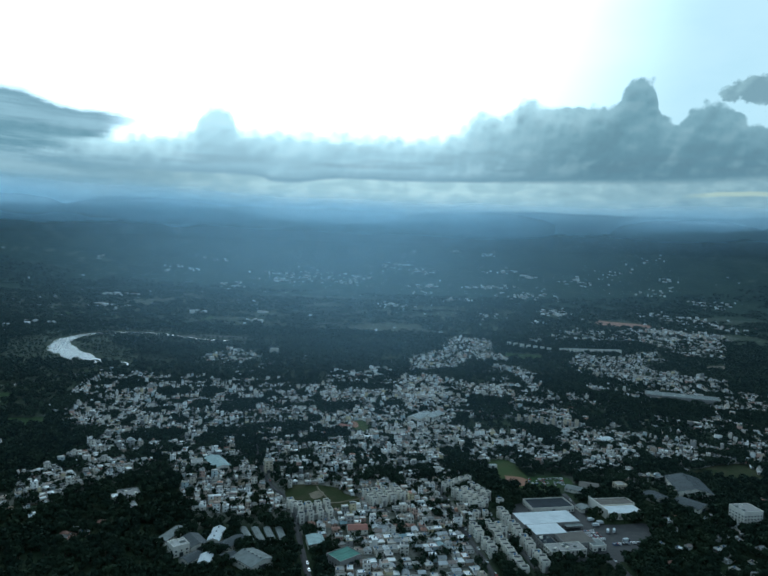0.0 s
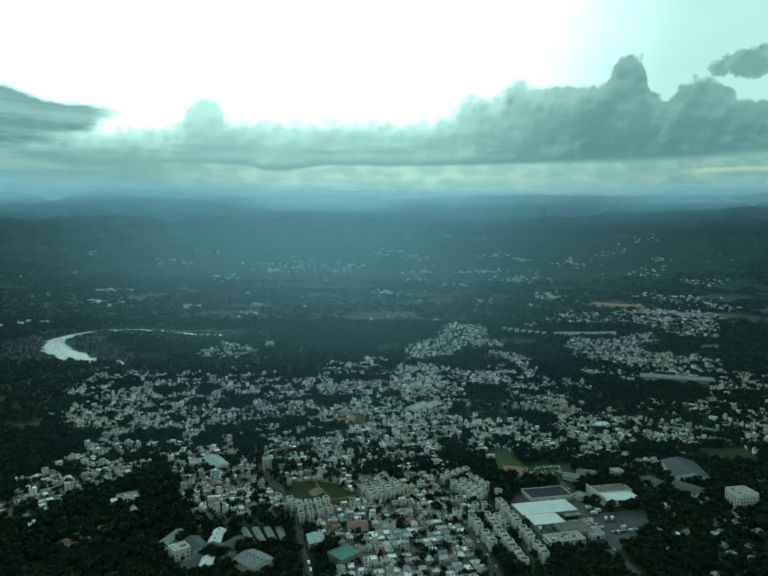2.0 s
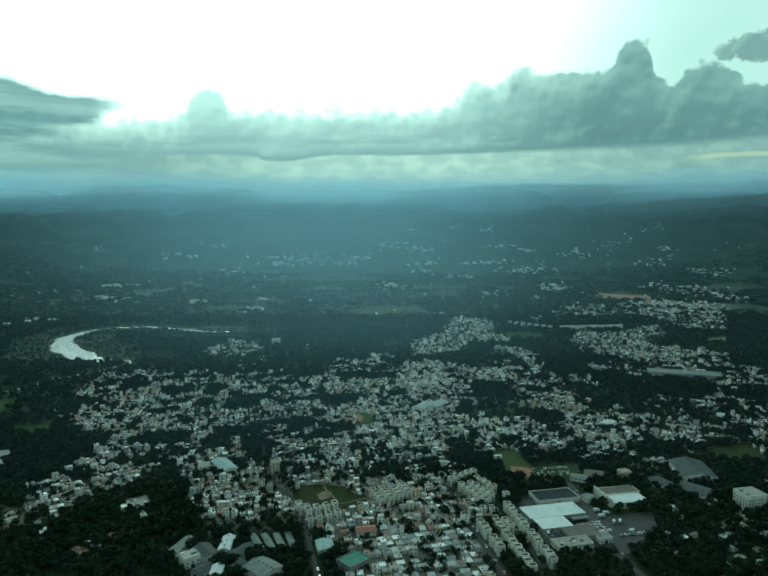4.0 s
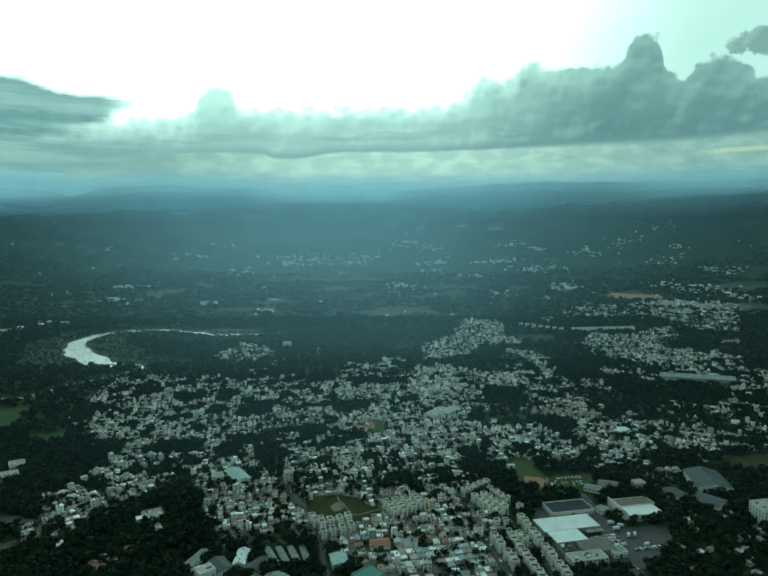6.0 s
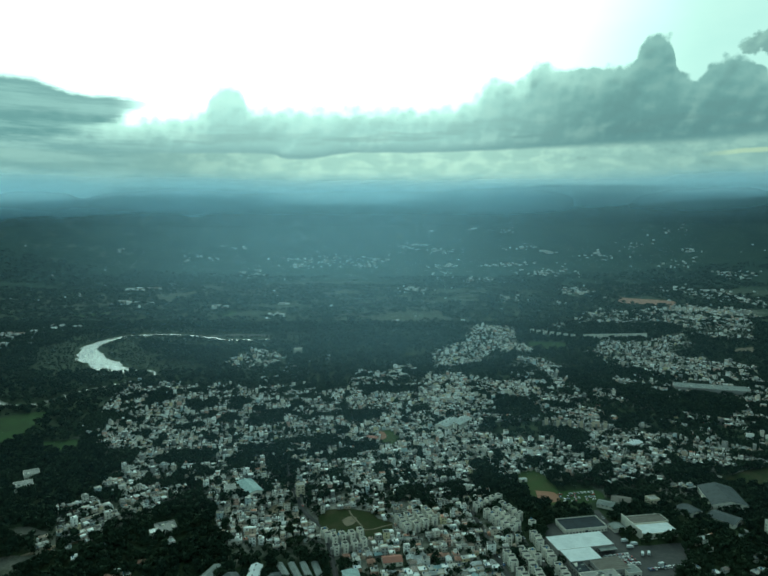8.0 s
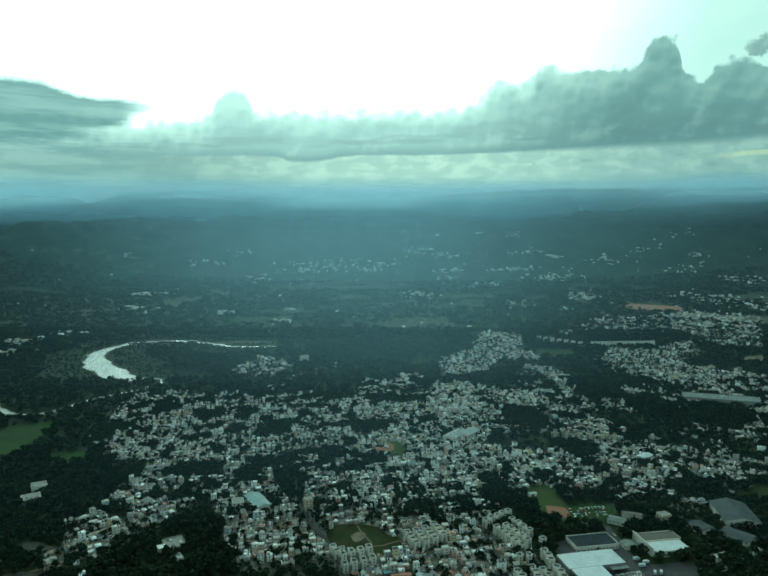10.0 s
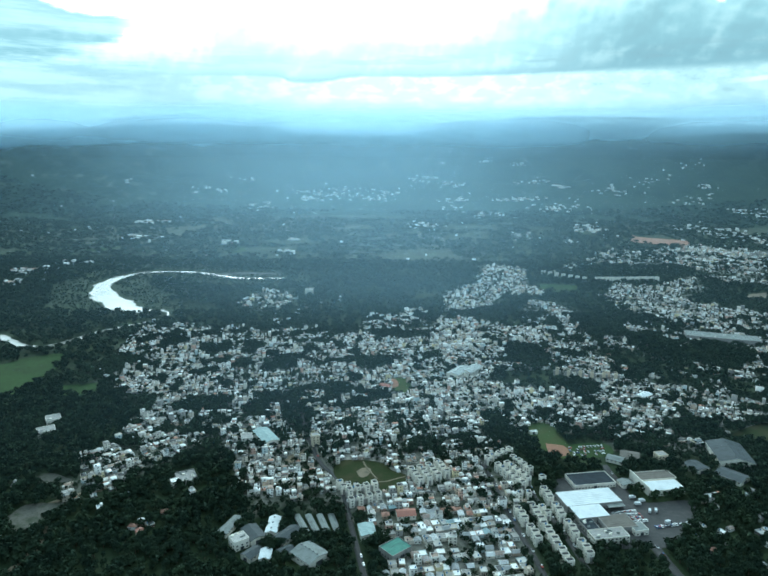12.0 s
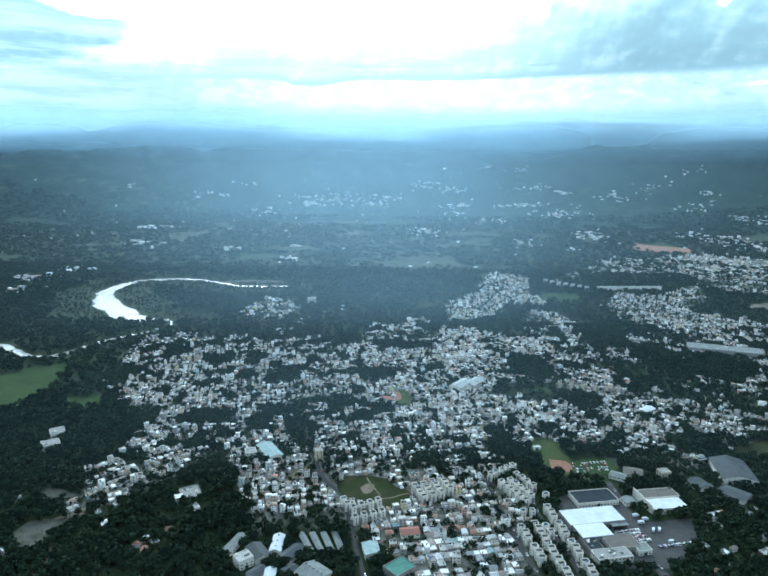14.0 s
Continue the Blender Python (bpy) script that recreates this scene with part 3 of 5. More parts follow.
half = spaced(620, 3800, 14, 1.10)
gx = np.concatenate([-half[:0:-1], half])
gy = np.concatenate([-spaced(100, 1500, 40, 1.3)[:0:-1], spaced(1500, 4700, 14, 1.07)])
GX, GY = np.meshgrid(gx, gy)
cover = built_here(GX, GY) * np.clip(1.25 * value_noise(GX, GY, 60, 3), 0, 1)
far_town = (GY > 1900) * np.clip((value_noise(GX, GY, 360, 9) - 0.66) * 2, 0, 0.15)
cover = np.maximum(cover, far_town)
GZ = -1.2 * in_river(GX, GY, 4.0) + np.clip((np.hypot(GX, GY) - 2300) / 700, 0, 1) * np.clip((3350 - np.hypot(GX, GY)) / 300, 0, 1) * 10 * (value_noise(GX, GY, 500, 4) - 0.5) - 60 * np.clip((np.hypot(GX, GY) - 3480) / 300, 0, 1)
ny, nx = GX.shape
idx = np.arange(nx * ny).reshape(ny, nx)
quads = np.stack([idx[:-1, :-1], idx[:-1, 1:], idx[1:, 1:], idx[1:, :-1]], -1).reshape(-1, 4)
ground_me = raw_mesh("ground", np.stack([GX, GY, GZ], -1).reshape(-1, 3), quads, mats=(M["land"],))
layer = ground_me.attributes.new("built", "FLOAT", "POINT")
layer.data.foreach_set("value", cover.astype(np.float32).ravel())
tagged(new("ground", ground_me), "dark wooded and built-up valley floor", "ground", kind="structure")

# river: one sheet of water a little above its sunken bed
rl = river_line[:, :2]
side = np.gradient(rl, axis=0)
side = np.stack([-side[:, 1], side[:, 0]], -1) / np.hypot(side[:, 0], side[:, 1])[:, None]
steps = np.arange(len(rl)) * 1.0
wob = [1 + 0.40 * (value_noise(steps, 0 * steps, 5, k) - 0.5) + 0.40 * (value_noise(steps, 0 * steps, 1.7, k + 1) - 0.5) for k in (12, 14)]
bank_a, bank_b = (rl + sign * side * (river_line[:, 2] * 0.5 * wb)[:, None] for sign, wb in zip((1, -1), wob))
rv = np.concatenate([np.c_[bank_a, np.full(len(rl), 0.15)], np.c_[bank_b, np.full(len(rl), 0.15)]])
ri = np.arange(len(rl) - 1)
water_me = raw_mesh("water", rv, np.stack([ri, ri + 1, ri + 1 + len(rl), ri + len(rl)], -1), mats=(M["water"],))
water = tagged(new("water", water_me), "still river bend mirroring the bright sky", "river", kind="structure")


def flat_patch(name, poly, mat, z, label, category, bow=0.6):
    """A low-mounded sheet with a rounded outline, with a skirt into the ground."""
    line = smooth_line(list(poly) + [poly[0]], 6)[:-1]
    line = line + (np.stack([value_noise(line[:, 0], line[:, 1], 9, 21), value_noise(line[:, 0], line[:, 1], 9, 22)], -1) - 0.5) * 3.0 * bow
    bm = bmesh.new()
    top = [bm.verts.new((x, y, z)) for x, y in line]
    low = [bm.verts.new((x, y, -0.3)) for x, y in line]
    bm.faces.new(top)
    n = len(top)
    for i in range(n):
        bm.faces.new((top[i], low[i], low[(i + 1) % n], top[(i + 1) % n]))
    bmesh.ops.recalc_face_normals(bm, faces=bm.faces)
    return tagged(part(name, bm, mat), label, category, kind="structure")


FIELD_LOOK = {
    "meadow_field": ("meadow", "broad green meadow beside the river trees"), "meadow_strip": ("meadow", "narrow green meadow among trees"),
    "ball_field": ("dry_grass", "worn green and brown ball field"), "sports_field": ("grass", "green sports field with a clay corner"),
    "small_stadium_field": ("grass", "small oval green playing field"), "east_field": ("dry_grass", "dull green field behind the gymnasium"),
    "pale_field": ("dry_grass", "pale dry clearing at the wood's edge"), "clay_cut": ("red_dirt", "reddish bare clay cutting on the slope"),
    "west_field": ("meadow", "pale green field among far woods"), "tan_field": ("dirt", "tan bare field beside a wood"), "far_field": ("meadow", "green clearing among far woods"),
    "slope_field": ("meadow", "green pasture below the white apartment rows"), "river_bar": ("gravel", "grey gravel bar along the river"), "wood_lot": ("gravel", "grey bare lot at the wood's edge"),
    "gravel_yard": ("gravel", "grey-brown bare clearing in the wood"), "dirt_lot": ("dirt", "sandy bare lot between houses"),
}
for key, poly in FIELDS.items():
    look_name, label = FIELD_LOOK[key]
    flat_patch("field" if "field" in key else "bare_ground", poly, M[look_name], 0.25, label, "field", 2.2 if look_name in ("gravel", "dirt") else 0.6)
flat_patch("infield", ((144, 706), (164, 701), (165, 680), (146, 677)), M["red_dirt"], 0.36, "reddish clay infield of the sports field", "infield")
flat_patch("infield", ((-52, 893), (-42, 912), (-31, 905), (-29, 884), (-40, 872)), M["red_dirt"], 0.36, "reddish clay infield of the oval field", "infield")
flat_patch("infield", ((-67, 629), (-60, 638), (-53, 635), (-54, 621), (-62, 617)), M["dirt"], 0.36, "bare brown infield of the ball field", "infield")


def ribbon(name, points, wide, mat, z, label):
    line = smooth_line(points, 6)
    s = np.gradient(line, axis=0)
    s = np.stack([-s[:, 1], s[:, 0]], -1) / np.hypot(s[:, 0], s[:, 1])[:, None] * wide / 2
    a, b = line + s, line - s
    n = len(line)
    v = np.concatenate([np.c_[a, np.full(n, z)], np.c_[b, np.full(n, z)], np.c_[a, np.full(n, -0.3)], np.c_[b, np.full(n, -0.3)]])
    i = np.arange(n - 1)
    f = np.concatenate([np.stack([i + n, i + n + 1, i + 1, i], -1), np.stack([i, i + 1, i + 1 + 2 * n, i + 2 * n], -1), np.stack([i + n, i + 3 * n, i + 1 + 3 * n, i + 1 + n], -1)])
    return tagged(new(name, raw_mesh(name, v, f, mats=(mat,))), label, "road", kind="structure")


GRID = radians(12)
GU, GV = np.array((math.cos(GRID), math.sin(GRID))), np.array((-math.sin(GRID), math.cos(GRID)))
ROADS = [
    (((-154, 784), (-127, 699), (-108, 647), (-87, 616), (-76, 584), (-69, 553), (-53, 486), (-36, 420)), 5.0),
    (((109, 658), (109, 595), (123, 532), (134, 462)), 5.0),
    (((67, 658), (80, 560), (92, 490), (101, 434)), 5.0),
    (((196, 658), (200, 602), (196, 553), (199, 490), (210, 434)), 9.0),
]
for points, wide in ROADS:
    ribbon("road", points, wide, M["asphalt"], 0.10, "grey asphalt town road")
flat_patch("yard", ((146, 507), (210, 512), (246, 549), (258, 588), (210, 585), (193, 633), (140, 624), (126, 588)), M["asphalt"], 0.16, "dark asphalt yard round the factories", "yard", 0.1)
flat_patch("yard", ((157, 669), (210, 680), (213, 708), (171, 703)), M["meadow"], 0.16, "rough green parking ground under trees", "yard", 0.3)
ribbon("track", ((-386, 484), (-370, 506), (-364, 532), (-352, 551), (-336, 567), (-305, 585)), 6.0, M["dirt"], 0.12, "grey-brown dirt track in the wood")
ribbon("track", ((-330, 440), (-325, 478), (-324, 494), (-334, 520)), 6.0, M["dirt"], 0.12, "grey-brown dirt track in the wood")
ribbon("path", ((-62, 652), (-58, 640), (-51, 626), (-45, 614)), 1.8, M["dirt"], 0.42, "trodden sandy path over the ball field")
ribbon("path", ((-47, 608), (-35, 610), (-25, 616), (-16, 621)), 1.8, M["dirt"], 0.42, "trodden sandy path over the ball field")
road_lines = [smooth_line(points, 6) for points, _ in ROADS]

# ---------------------------------------------------------------- hills at the end of the valley
AZ = np.radians(np.linspace(-50, 50, 420))
RR = np.concatenate([np.linspace(3380, 4560, 40), np.linspace(4575, 4930, 26)])
AA, R2 = np.meshgrid(AZ, RR)
deg = np.degrees(AA)


def crest(stops, at, soft, seed, rough):
    """A ridge across the valley: heights in metres by azimuth, with an uneven skyline."""
    h = np.interp(deg, *np.array(stops, float).T)
    n = value_noise(deg + 60, 0 * deg, 4.2, seed) * 0.55 + value_noise(deg + 60, 0 * deg, 1.5, seed + 1) * 0.3 + value_noise(deg + 60, 0 * deg, 0.55, seed + 2) * 0.15
    return (h + rough * (n - 0.5)) * np.exp(-np.abs((R2 - at) / soft) ** 3)


near_ridge = crest(((-50, 30), (-33, 40), (-25, 75), (-22.5, 105), (-20, 90), (-18, 60), (-14, 130), (-11, 160), (-5, 160), (0, 125), (4, 120), (8, 95), (14, 110), (20, 145), (25, 165), (30, 185), (50, 170)), 4652, 46, 41, 60)
far_ridge = 0.80 * crest(((-50, 230), (-33, 235), (-30, 265), (-27, 300), (-24, 325), (-19, 350), (-15, 340), (-12.5, 335), (-10.5, 290), (-8, 258), (-2, 262), (1, 285), (5, 335), (9, 370), (14, 375), (20, 345), (28, 350), (50, 330)), 4860, 58, 31, 46)
HZ = rise(R2) + np.maximum(near_ridge, far_ridge)
HX, HY = R2 * np.sin(AA), R2 * np.cos(AA)
hy, hx = AA.shape
hidx = np.arange(hx * hy).reshape(hy, hx)
hq = np.stack([hidx[:-1, :-1], hidx[:-1, 1:], hidx[1:, 1:], hidx[1:, :-1]], -1).reshape(-1, 4)
hill_me = raw_mesh("hills", np.stack([HX, HY, HZ - 0.5], -1).reshape(-1, 3), hq, mats=(M["hill"],))
hill_me.polygons.foreach_set("use_smooth", np.ones(len(hq), bool))
tagged(new("backdrop", hill_me), "hazy blue wooded mountain ridges under rain cloud", "hills", kind="structure")


def haze_sheet(r, fade, top, thick, sides, bright):
    """A thin curved sheet standing in for the air's distance haze; it scatters the sky's light."""
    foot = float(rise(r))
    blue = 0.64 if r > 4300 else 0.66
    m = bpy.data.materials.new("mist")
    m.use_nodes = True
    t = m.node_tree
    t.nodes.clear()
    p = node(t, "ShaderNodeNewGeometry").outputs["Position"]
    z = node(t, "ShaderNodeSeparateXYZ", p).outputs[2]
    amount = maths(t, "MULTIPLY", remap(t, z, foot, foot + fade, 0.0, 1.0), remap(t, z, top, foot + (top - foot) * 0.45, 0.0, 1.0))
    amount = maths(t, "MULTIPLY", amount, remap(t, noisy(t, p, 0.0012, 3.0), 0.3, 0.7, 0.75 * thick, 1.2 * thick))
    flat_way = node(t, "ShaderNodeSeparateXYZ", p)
    # sheet thickened about the sun's bearing, to imitate the glow in the haze there
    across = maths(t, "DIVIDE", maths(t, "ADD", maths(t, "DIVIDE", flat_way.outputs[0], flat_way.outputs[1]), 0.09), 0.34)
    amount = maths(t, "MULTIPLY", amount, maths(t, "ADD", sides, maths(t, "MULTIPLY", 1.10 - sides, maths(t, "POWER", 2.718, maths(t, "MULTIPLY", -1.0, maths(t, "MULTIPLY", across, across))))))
    haze_scatter = node(t, "ShaderNodeAddShader", node(t, "ShaderNodeBsdfTranslucent", rgb((0.95 - blue) * 1.2 * bright, 0.53 * bright, blue * bright)).outputs[0], node(t, "ShaderNodeBsdfDiffuse", rgb((0.95 - blue) * 0.78 * bright, 0.34 * bright, blue * 0.66 * bright)).outputs[0]).outputs[0]
    mix = node(t, "ShaderNodeMixShader", amount, node(t, "ShaderNodeBsdfTransparent").outputs[0], haze_scatter)
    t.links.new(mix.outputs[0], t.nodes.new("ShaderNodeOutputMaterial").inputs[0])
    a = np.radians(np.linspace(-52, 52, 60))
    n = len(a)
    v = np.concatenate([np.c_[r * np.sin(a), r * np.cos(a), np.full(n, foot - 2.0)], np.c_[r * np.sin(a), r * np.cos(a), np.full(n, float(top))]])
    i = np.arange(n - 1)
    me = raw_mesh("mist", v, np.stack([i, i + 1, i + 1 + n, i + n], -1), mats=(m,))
    tagged(new("backdrop", me), "thin bluish sheet standing in for distance haze", "mist", kind="structure")


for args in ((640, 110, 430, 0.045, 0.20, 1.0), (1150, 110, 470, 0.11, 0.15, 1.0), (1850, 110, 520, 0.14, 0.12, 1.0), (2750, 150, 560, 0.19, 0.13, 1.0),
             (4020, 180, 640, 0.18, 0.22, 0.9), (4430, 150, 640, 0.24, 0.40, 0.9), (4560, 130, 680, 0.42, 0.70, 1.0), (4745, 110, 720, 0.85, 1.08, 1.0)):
    haze_sheet(*args)

# ---------------------------------------------------------------- large buildings
TAKEN = []  # circles on the ground that houses and trees keep clear of


def take(x, y, r):
    TAKEN.append((x, y, r))


def take_rect(x, y, w, d, angle):
    c, s = math.cos(radians(angle)), math.sin(radians(angle))
    r = min(w, d) / 2
    n = max(1, int(max(w, d) / max(r, 1.0)))
    for i in range(n):
        u = (i + 0.5) / n - 0.5
        lx, ly = (u * max(w - r, 0), 0) if w > d else (0, u * max(d - r, 0))
        take(x + lx * c - ly * s, y + lx * s + ly * c, r * 1.25)


def ridges_on(w, d, z, rise, step=2.4):
    """Raised seams across a pitched roof."""
    bm = bmesh.new()
    n = max(2, int(d / step))
    for i in range(n + 1):
        y = -d / 2 + d * i / n
        for sgn in (-1, 1):
            a = [bm.verts.new((sgn * xx, y + dy, zz)) for xx, zz in ((0.05, z + rise), (w / 2 + 0.4, z - rise * 0.8 / w)) for dy in (-0.08, 0.08)]
            b = [bm.verts.new((v.co.x, v.co.y, v.co.z + 0.10)) for v in a]
            for f in ((b[0], b[1], b[3], b[2]), (a[0], b[0], b[2], a[2]), (a[1], a[3], b[3], b[1]), (a[2], b[2], b[3], a[3])):
                bm.faces.new(f)
    bmesh.ops.recalc_face_normals(bm, faces=bm.faces)
    return bm


window_me = {}


def window_mesh(w, h, d=0.16):
    key = (w, h)
    if key not in window_me:
        bm = box((-w / 2, -d, 0, w / 2, d * 0.4, h))
        me = bpy.data.meshes.new("window")
        bm.to_mesh(me)
        bm.free()
        me.materials.append(M["glass"])
        window_me[key] = me
    return window_me[key]


def wall_windows(parent, w, d, z, size=(1.2, 1.1), step=3.0, sides="fblr"):
    """A row of panes round a box of w by d; each is a piece of its own."""
    me = window_mesh(*size)
    for s in sides:
        span, off, turn = {"f": (w, d / 2, 0), "b": (w, d / 2, 180), "l": (d, w / 2, -90), "r": (d, w / 2, 90)}[s]
        n = max(1, int((span - 1.0) / step))
        for i in range(n):
            u = (i + 0.5) / n * span - span / 2
            shared("window", me, parent, pose(0, 0, z, 0, 0, turn) @ pose(u, -off, 0))


def hall(x, y, w, d, angle, h, rise, roof, wall="white", label="pale metal-roofed hall among trees", name="hall", category="hall", seams=True, vents=0, windows=True):
    """A long shed: pitched roof with its ridge along local y, seams, vents and a big door."""
    ob = thing(name, label, category, at=pose(x, y, 0, 0, 0, angle))
    take_rect(x, y, w, d, angle)
    part("wall", gable_walls(w, d, h, rise), M[wall], ob)
    r = part("roof", gable(w, d, h, rise), M[roof], ob)
    if seams:
        part("seam", ridges_on(w, d, h, rise), M[roof], r)
    for i in range(vents):
        yy = (i + 0.5) / vents * d - d / 2
        part("roof_vent", box((-0.5, yy - 0.4, h + rise - 0.2, 0.5, yy + 0.4, h + rise + 0.5), (-0.62, yy - 0.5, h + rise + 0.5, 0.62, yy + 0.5, h + rise + 0.6)), M["grey_metal"], r)
    part("door", box((-w * 0.18, -d / 2 - 0.08, 0, w * 0.18, -d / 2 + 0.05, h * 0.7)), M["grey_metal"], ob)
    if windows:
        wall_windows(ob, w, d, h * 0.55, (1.6, 0.9), 3.6, "lr")
    return ob


def flat_hall(x, y, w, d, angle, h, roof, wall="white", label="flat-roofed works building", name="works_building", category="building", rim=0.6, units=0, windows=True, storeys=1):
    """A flat-roofed building: walls with a parapet, a roof deck inside it, plant boxes on it."""
    ob = thing(name, label, category, at=pose(x, y, 0, 0, 0, angle))
    take_rect(x, y, w, d, angle)
    part("wall", box((-w / 2, -d / 2, 0, w / 2, d / 2, h)), M[wall], ob)
    deck = part("roof", box((-w / 2 + 0.3, -d / 2 + 0.3, h - 0.1, w / 2 - 0.3, d / 2 - 0.3, h + 0.12)), M[roof], ob)
    part("parapet", box(*rim_boxes(-w / 2 - 0.05, -d / 2 - 0.05, w / 2 + 0.05, d / 2 + 0.05, h - 0.05, h + rim, 0.3)), M[wall], ob)
    n = max(2, int(d / 3.0))
    seam = bmesh.new()
    for i in range(1, n):
        yy = -d / 2 + d * i / n
        add_box(seam, -w / 2 + 0.4, yy - 0.07, h + 0.1, w / 2 - 0.4, yy + 0.07, h + 0.22)
    part("seam", seam, M[roof], deck)
    rng = random.Random(int(x * 7 + y))
    for i in range(units):
        ux, uy, s = rng.uniform(-w / 2 + 2, w / 2 - 2), rng.uniform(-d / 2 + 2, d / 2 - 2), rng.uniform(0.7, 1.3)
        part("roof_unit", box((ux - s, uy - s * 0.7, h + 0.1, ux + s, uy + s * 0.7, h + 1.1 * s), (ux - s * 0.5, uy - s * 0.4, h + 1.1 * s, ux + s * 0.5, uy + s * 0.4, h + 1.25 * s)), M["white" if i % 2 else "pale_metal"], ob)
    if windows:
        for k in range(storeys):
            wall_windows(ob, w, d, 1.1 + k * 3.0, (1.5, 1.2), 3.2)
    part("door", box((-1.6, -d / 2 - 0.1, 0, 1.6, -d / 2 + 0.05, 3.2)), M["grey_metal"], ob)
    return ob


# the factory with the white L-shaped roof and its neighbours
factory = flat_hall(159, 580.5, 56, 25.9, 13, 6, "white_metal", "concrete", label="white metal-roofed factory beside a dark yard", name="factory", category="factory", rim=0.25)
wing = part("wing_wall", box((-25.9, -33, 0, 3.6, -13, 5.7)), M["concrete"], factory)
part("wing_roof", box((-26.1, -33.2, 5.7, 3.8, -12.8, 6.1)), M["white_metal"], factory)
take_rect(151, 560, 30, 21, 13)
part("loading_roof", box((11, -19, 4.2, 28, -13.1, 4.5), (11.4, -18.6, 0, 11.7, -18.3, 4.2), (27.3, -18.6, 0, 27.6, -18.3, 4.2)), M["pale_metal"], factory, "pale grey loading canopy")
flat_hall(171, 618.5, 43.4, 23.8, 12, 4.6, "slate_metal", label="dark slate-roofed factory with a white parapet", name="factory", category="factory", rim=0.9)
flat_hall(173.8, 540.8, 28, 21, 13, 5.5, "brown_metal", "concrete", label="brown sheet-roofed workshop behind the offices", name="workshop", category="workshop", rim=0.2)
flat_hall(160.2, 520.4, 32.2, 14, 13, 6, "concrete", label="white works office with plant on its flat roof", name="office_building", category="office", units=9, storeys=2)
flat_hall(147.9, 536.3, 12.6, 16.8, 13, 4.5, "slate_metal", "concrete", label="low dark-roofed store with roof units", name="store_building", category="store", units=6, rim=0.5)
flat_hall(190.3, 533.9, 12.6, 12.6, 13, 5, "pale_metal", label="small pale annex of the works", name="annex", category="annex", rim=0.3)
flat_hall(239.1, 606.6, 36.4, 18.2, 11, 6, "white_metal", label="white metal-roofed warehouse by the yard", name="warehouse", category="warehouse", rim=0.25)
flat_hall(236.9, 626.1, 40.6, 16.8, 11, 6, "brown_metal", label="dark brown-roofed warehouse with white end wall", name="warehouse", category="warehouse", rim=0.5)
part("gable_wall", box((-21.2, -27.5, 0, -20.5, 8.8, 9.2)), M["white"], bpy.data.objects["warehouse.001"], "tall white side wall")
hall(205.5, 614.8, 12.6, 11.2, 15, 4, 1.6, "pale_metal", label="small grey-roofed shed in the yard", name="shed", category="shed")
hall(340, 682, 36, 50, -8, 7, 4.5, "grey_metal", label="grey metal-roofed gymnasium with gabled front", name="gymnasium", category="gymnasium", vents=3)
hall(320, 635, 21, 27, 40, 4.5, 2.0, "grey_metal", label="lower grey-roofed hall beside the gymnasium", category="hall")
hall(291.5, 653.2, 18.2, 19.6, 22, 4.5, 1.5, "grey_metal", label="small grey-roofed hall among dark trees", category="hall")
hall(62.3, 936.3, 19.6, 43.4, -34, 7, 2.4, "light_metal", label="pale double-gabled market hall in the town", name="market_hall", category="hall", vents=4)
hall(82, 947, 18.2, 37.8, -34, 6.5, 2.2, "light_metal", label="pale double-gabled market hall in the town", name="market_hall", category="hall")
hall(-178.9, 700.5, 18.2, 39.2, 33, 5.5, 2.0, "teal_metal", label="pale teal metal-roofed hall in the town", category="hall")
flat_hall(-23.2, 492.2, 21.7, 17.5, 43, 6, "green_metal", "concrete", label="green-roofed hall with a raised rim", name="hall", category="hall", rim=0.8)
hall(-48.5, 517.3, 13.3, 18.2, 15, 5.5, 1.0, "teal_metal", label="pale teal-roofed store by the road", name="store_building", category="store")
hall(-131.7, 520.1, 9.8, 24.5, 2, 5.5, 2.0, "white_metal", label="bright white-roofed long shed", name="shed", category="shed", vents=3)
hall(-170.2, 520, 9.1, 28, -17, 4.2, 1.3, "pale_metal", label="long grey-green roofed shed at the wood's edge", name="shed", category="shed")
hall(-146.4, 508.5, 14, 22.4, 37, 5, 2.0, "grey_metal", label="grey-roofed school hall under trees", category="hall")
hall(-116.9, 508.5, 12.6, 23.8, -33, 5, 2.0, "grey_metal", label="grey-roofed school hall under trees", category="hall")
hall(-93.1, 480.5, 21, 23.8, 50, 6.5, 2.6, "pale_metal", label="pale grey assembly hall with roof vents", name="assembly_hall", category="hall", vents=5)
flat_hall(-155.5, 495.2, 13.3, 12.6, 40, 8.5, "roof", label="white cube-shaped building with roof clutter", name="school_building", category="building", units=4, storeys=2)
hall(-128.9, 477.8, 9.1, 14, 5, 5.5, 2.0, "white_metal", label="short white-roofed shed beside the school", name="shed", category="shed")
hall(-140.7, 481.4, 11.2, 15.4, -35, 4.5, 1.8, "grey_metal", label="grey pitched-roof schoolroom under trees", name="schoolroom", category="building")
hall(-114, 485.7, 9.8, 12.6, -50, 4.5, 1.8, "grey_metal", label="grey pitched-roof schoolroom under trees", name="schoolroom", category="building")
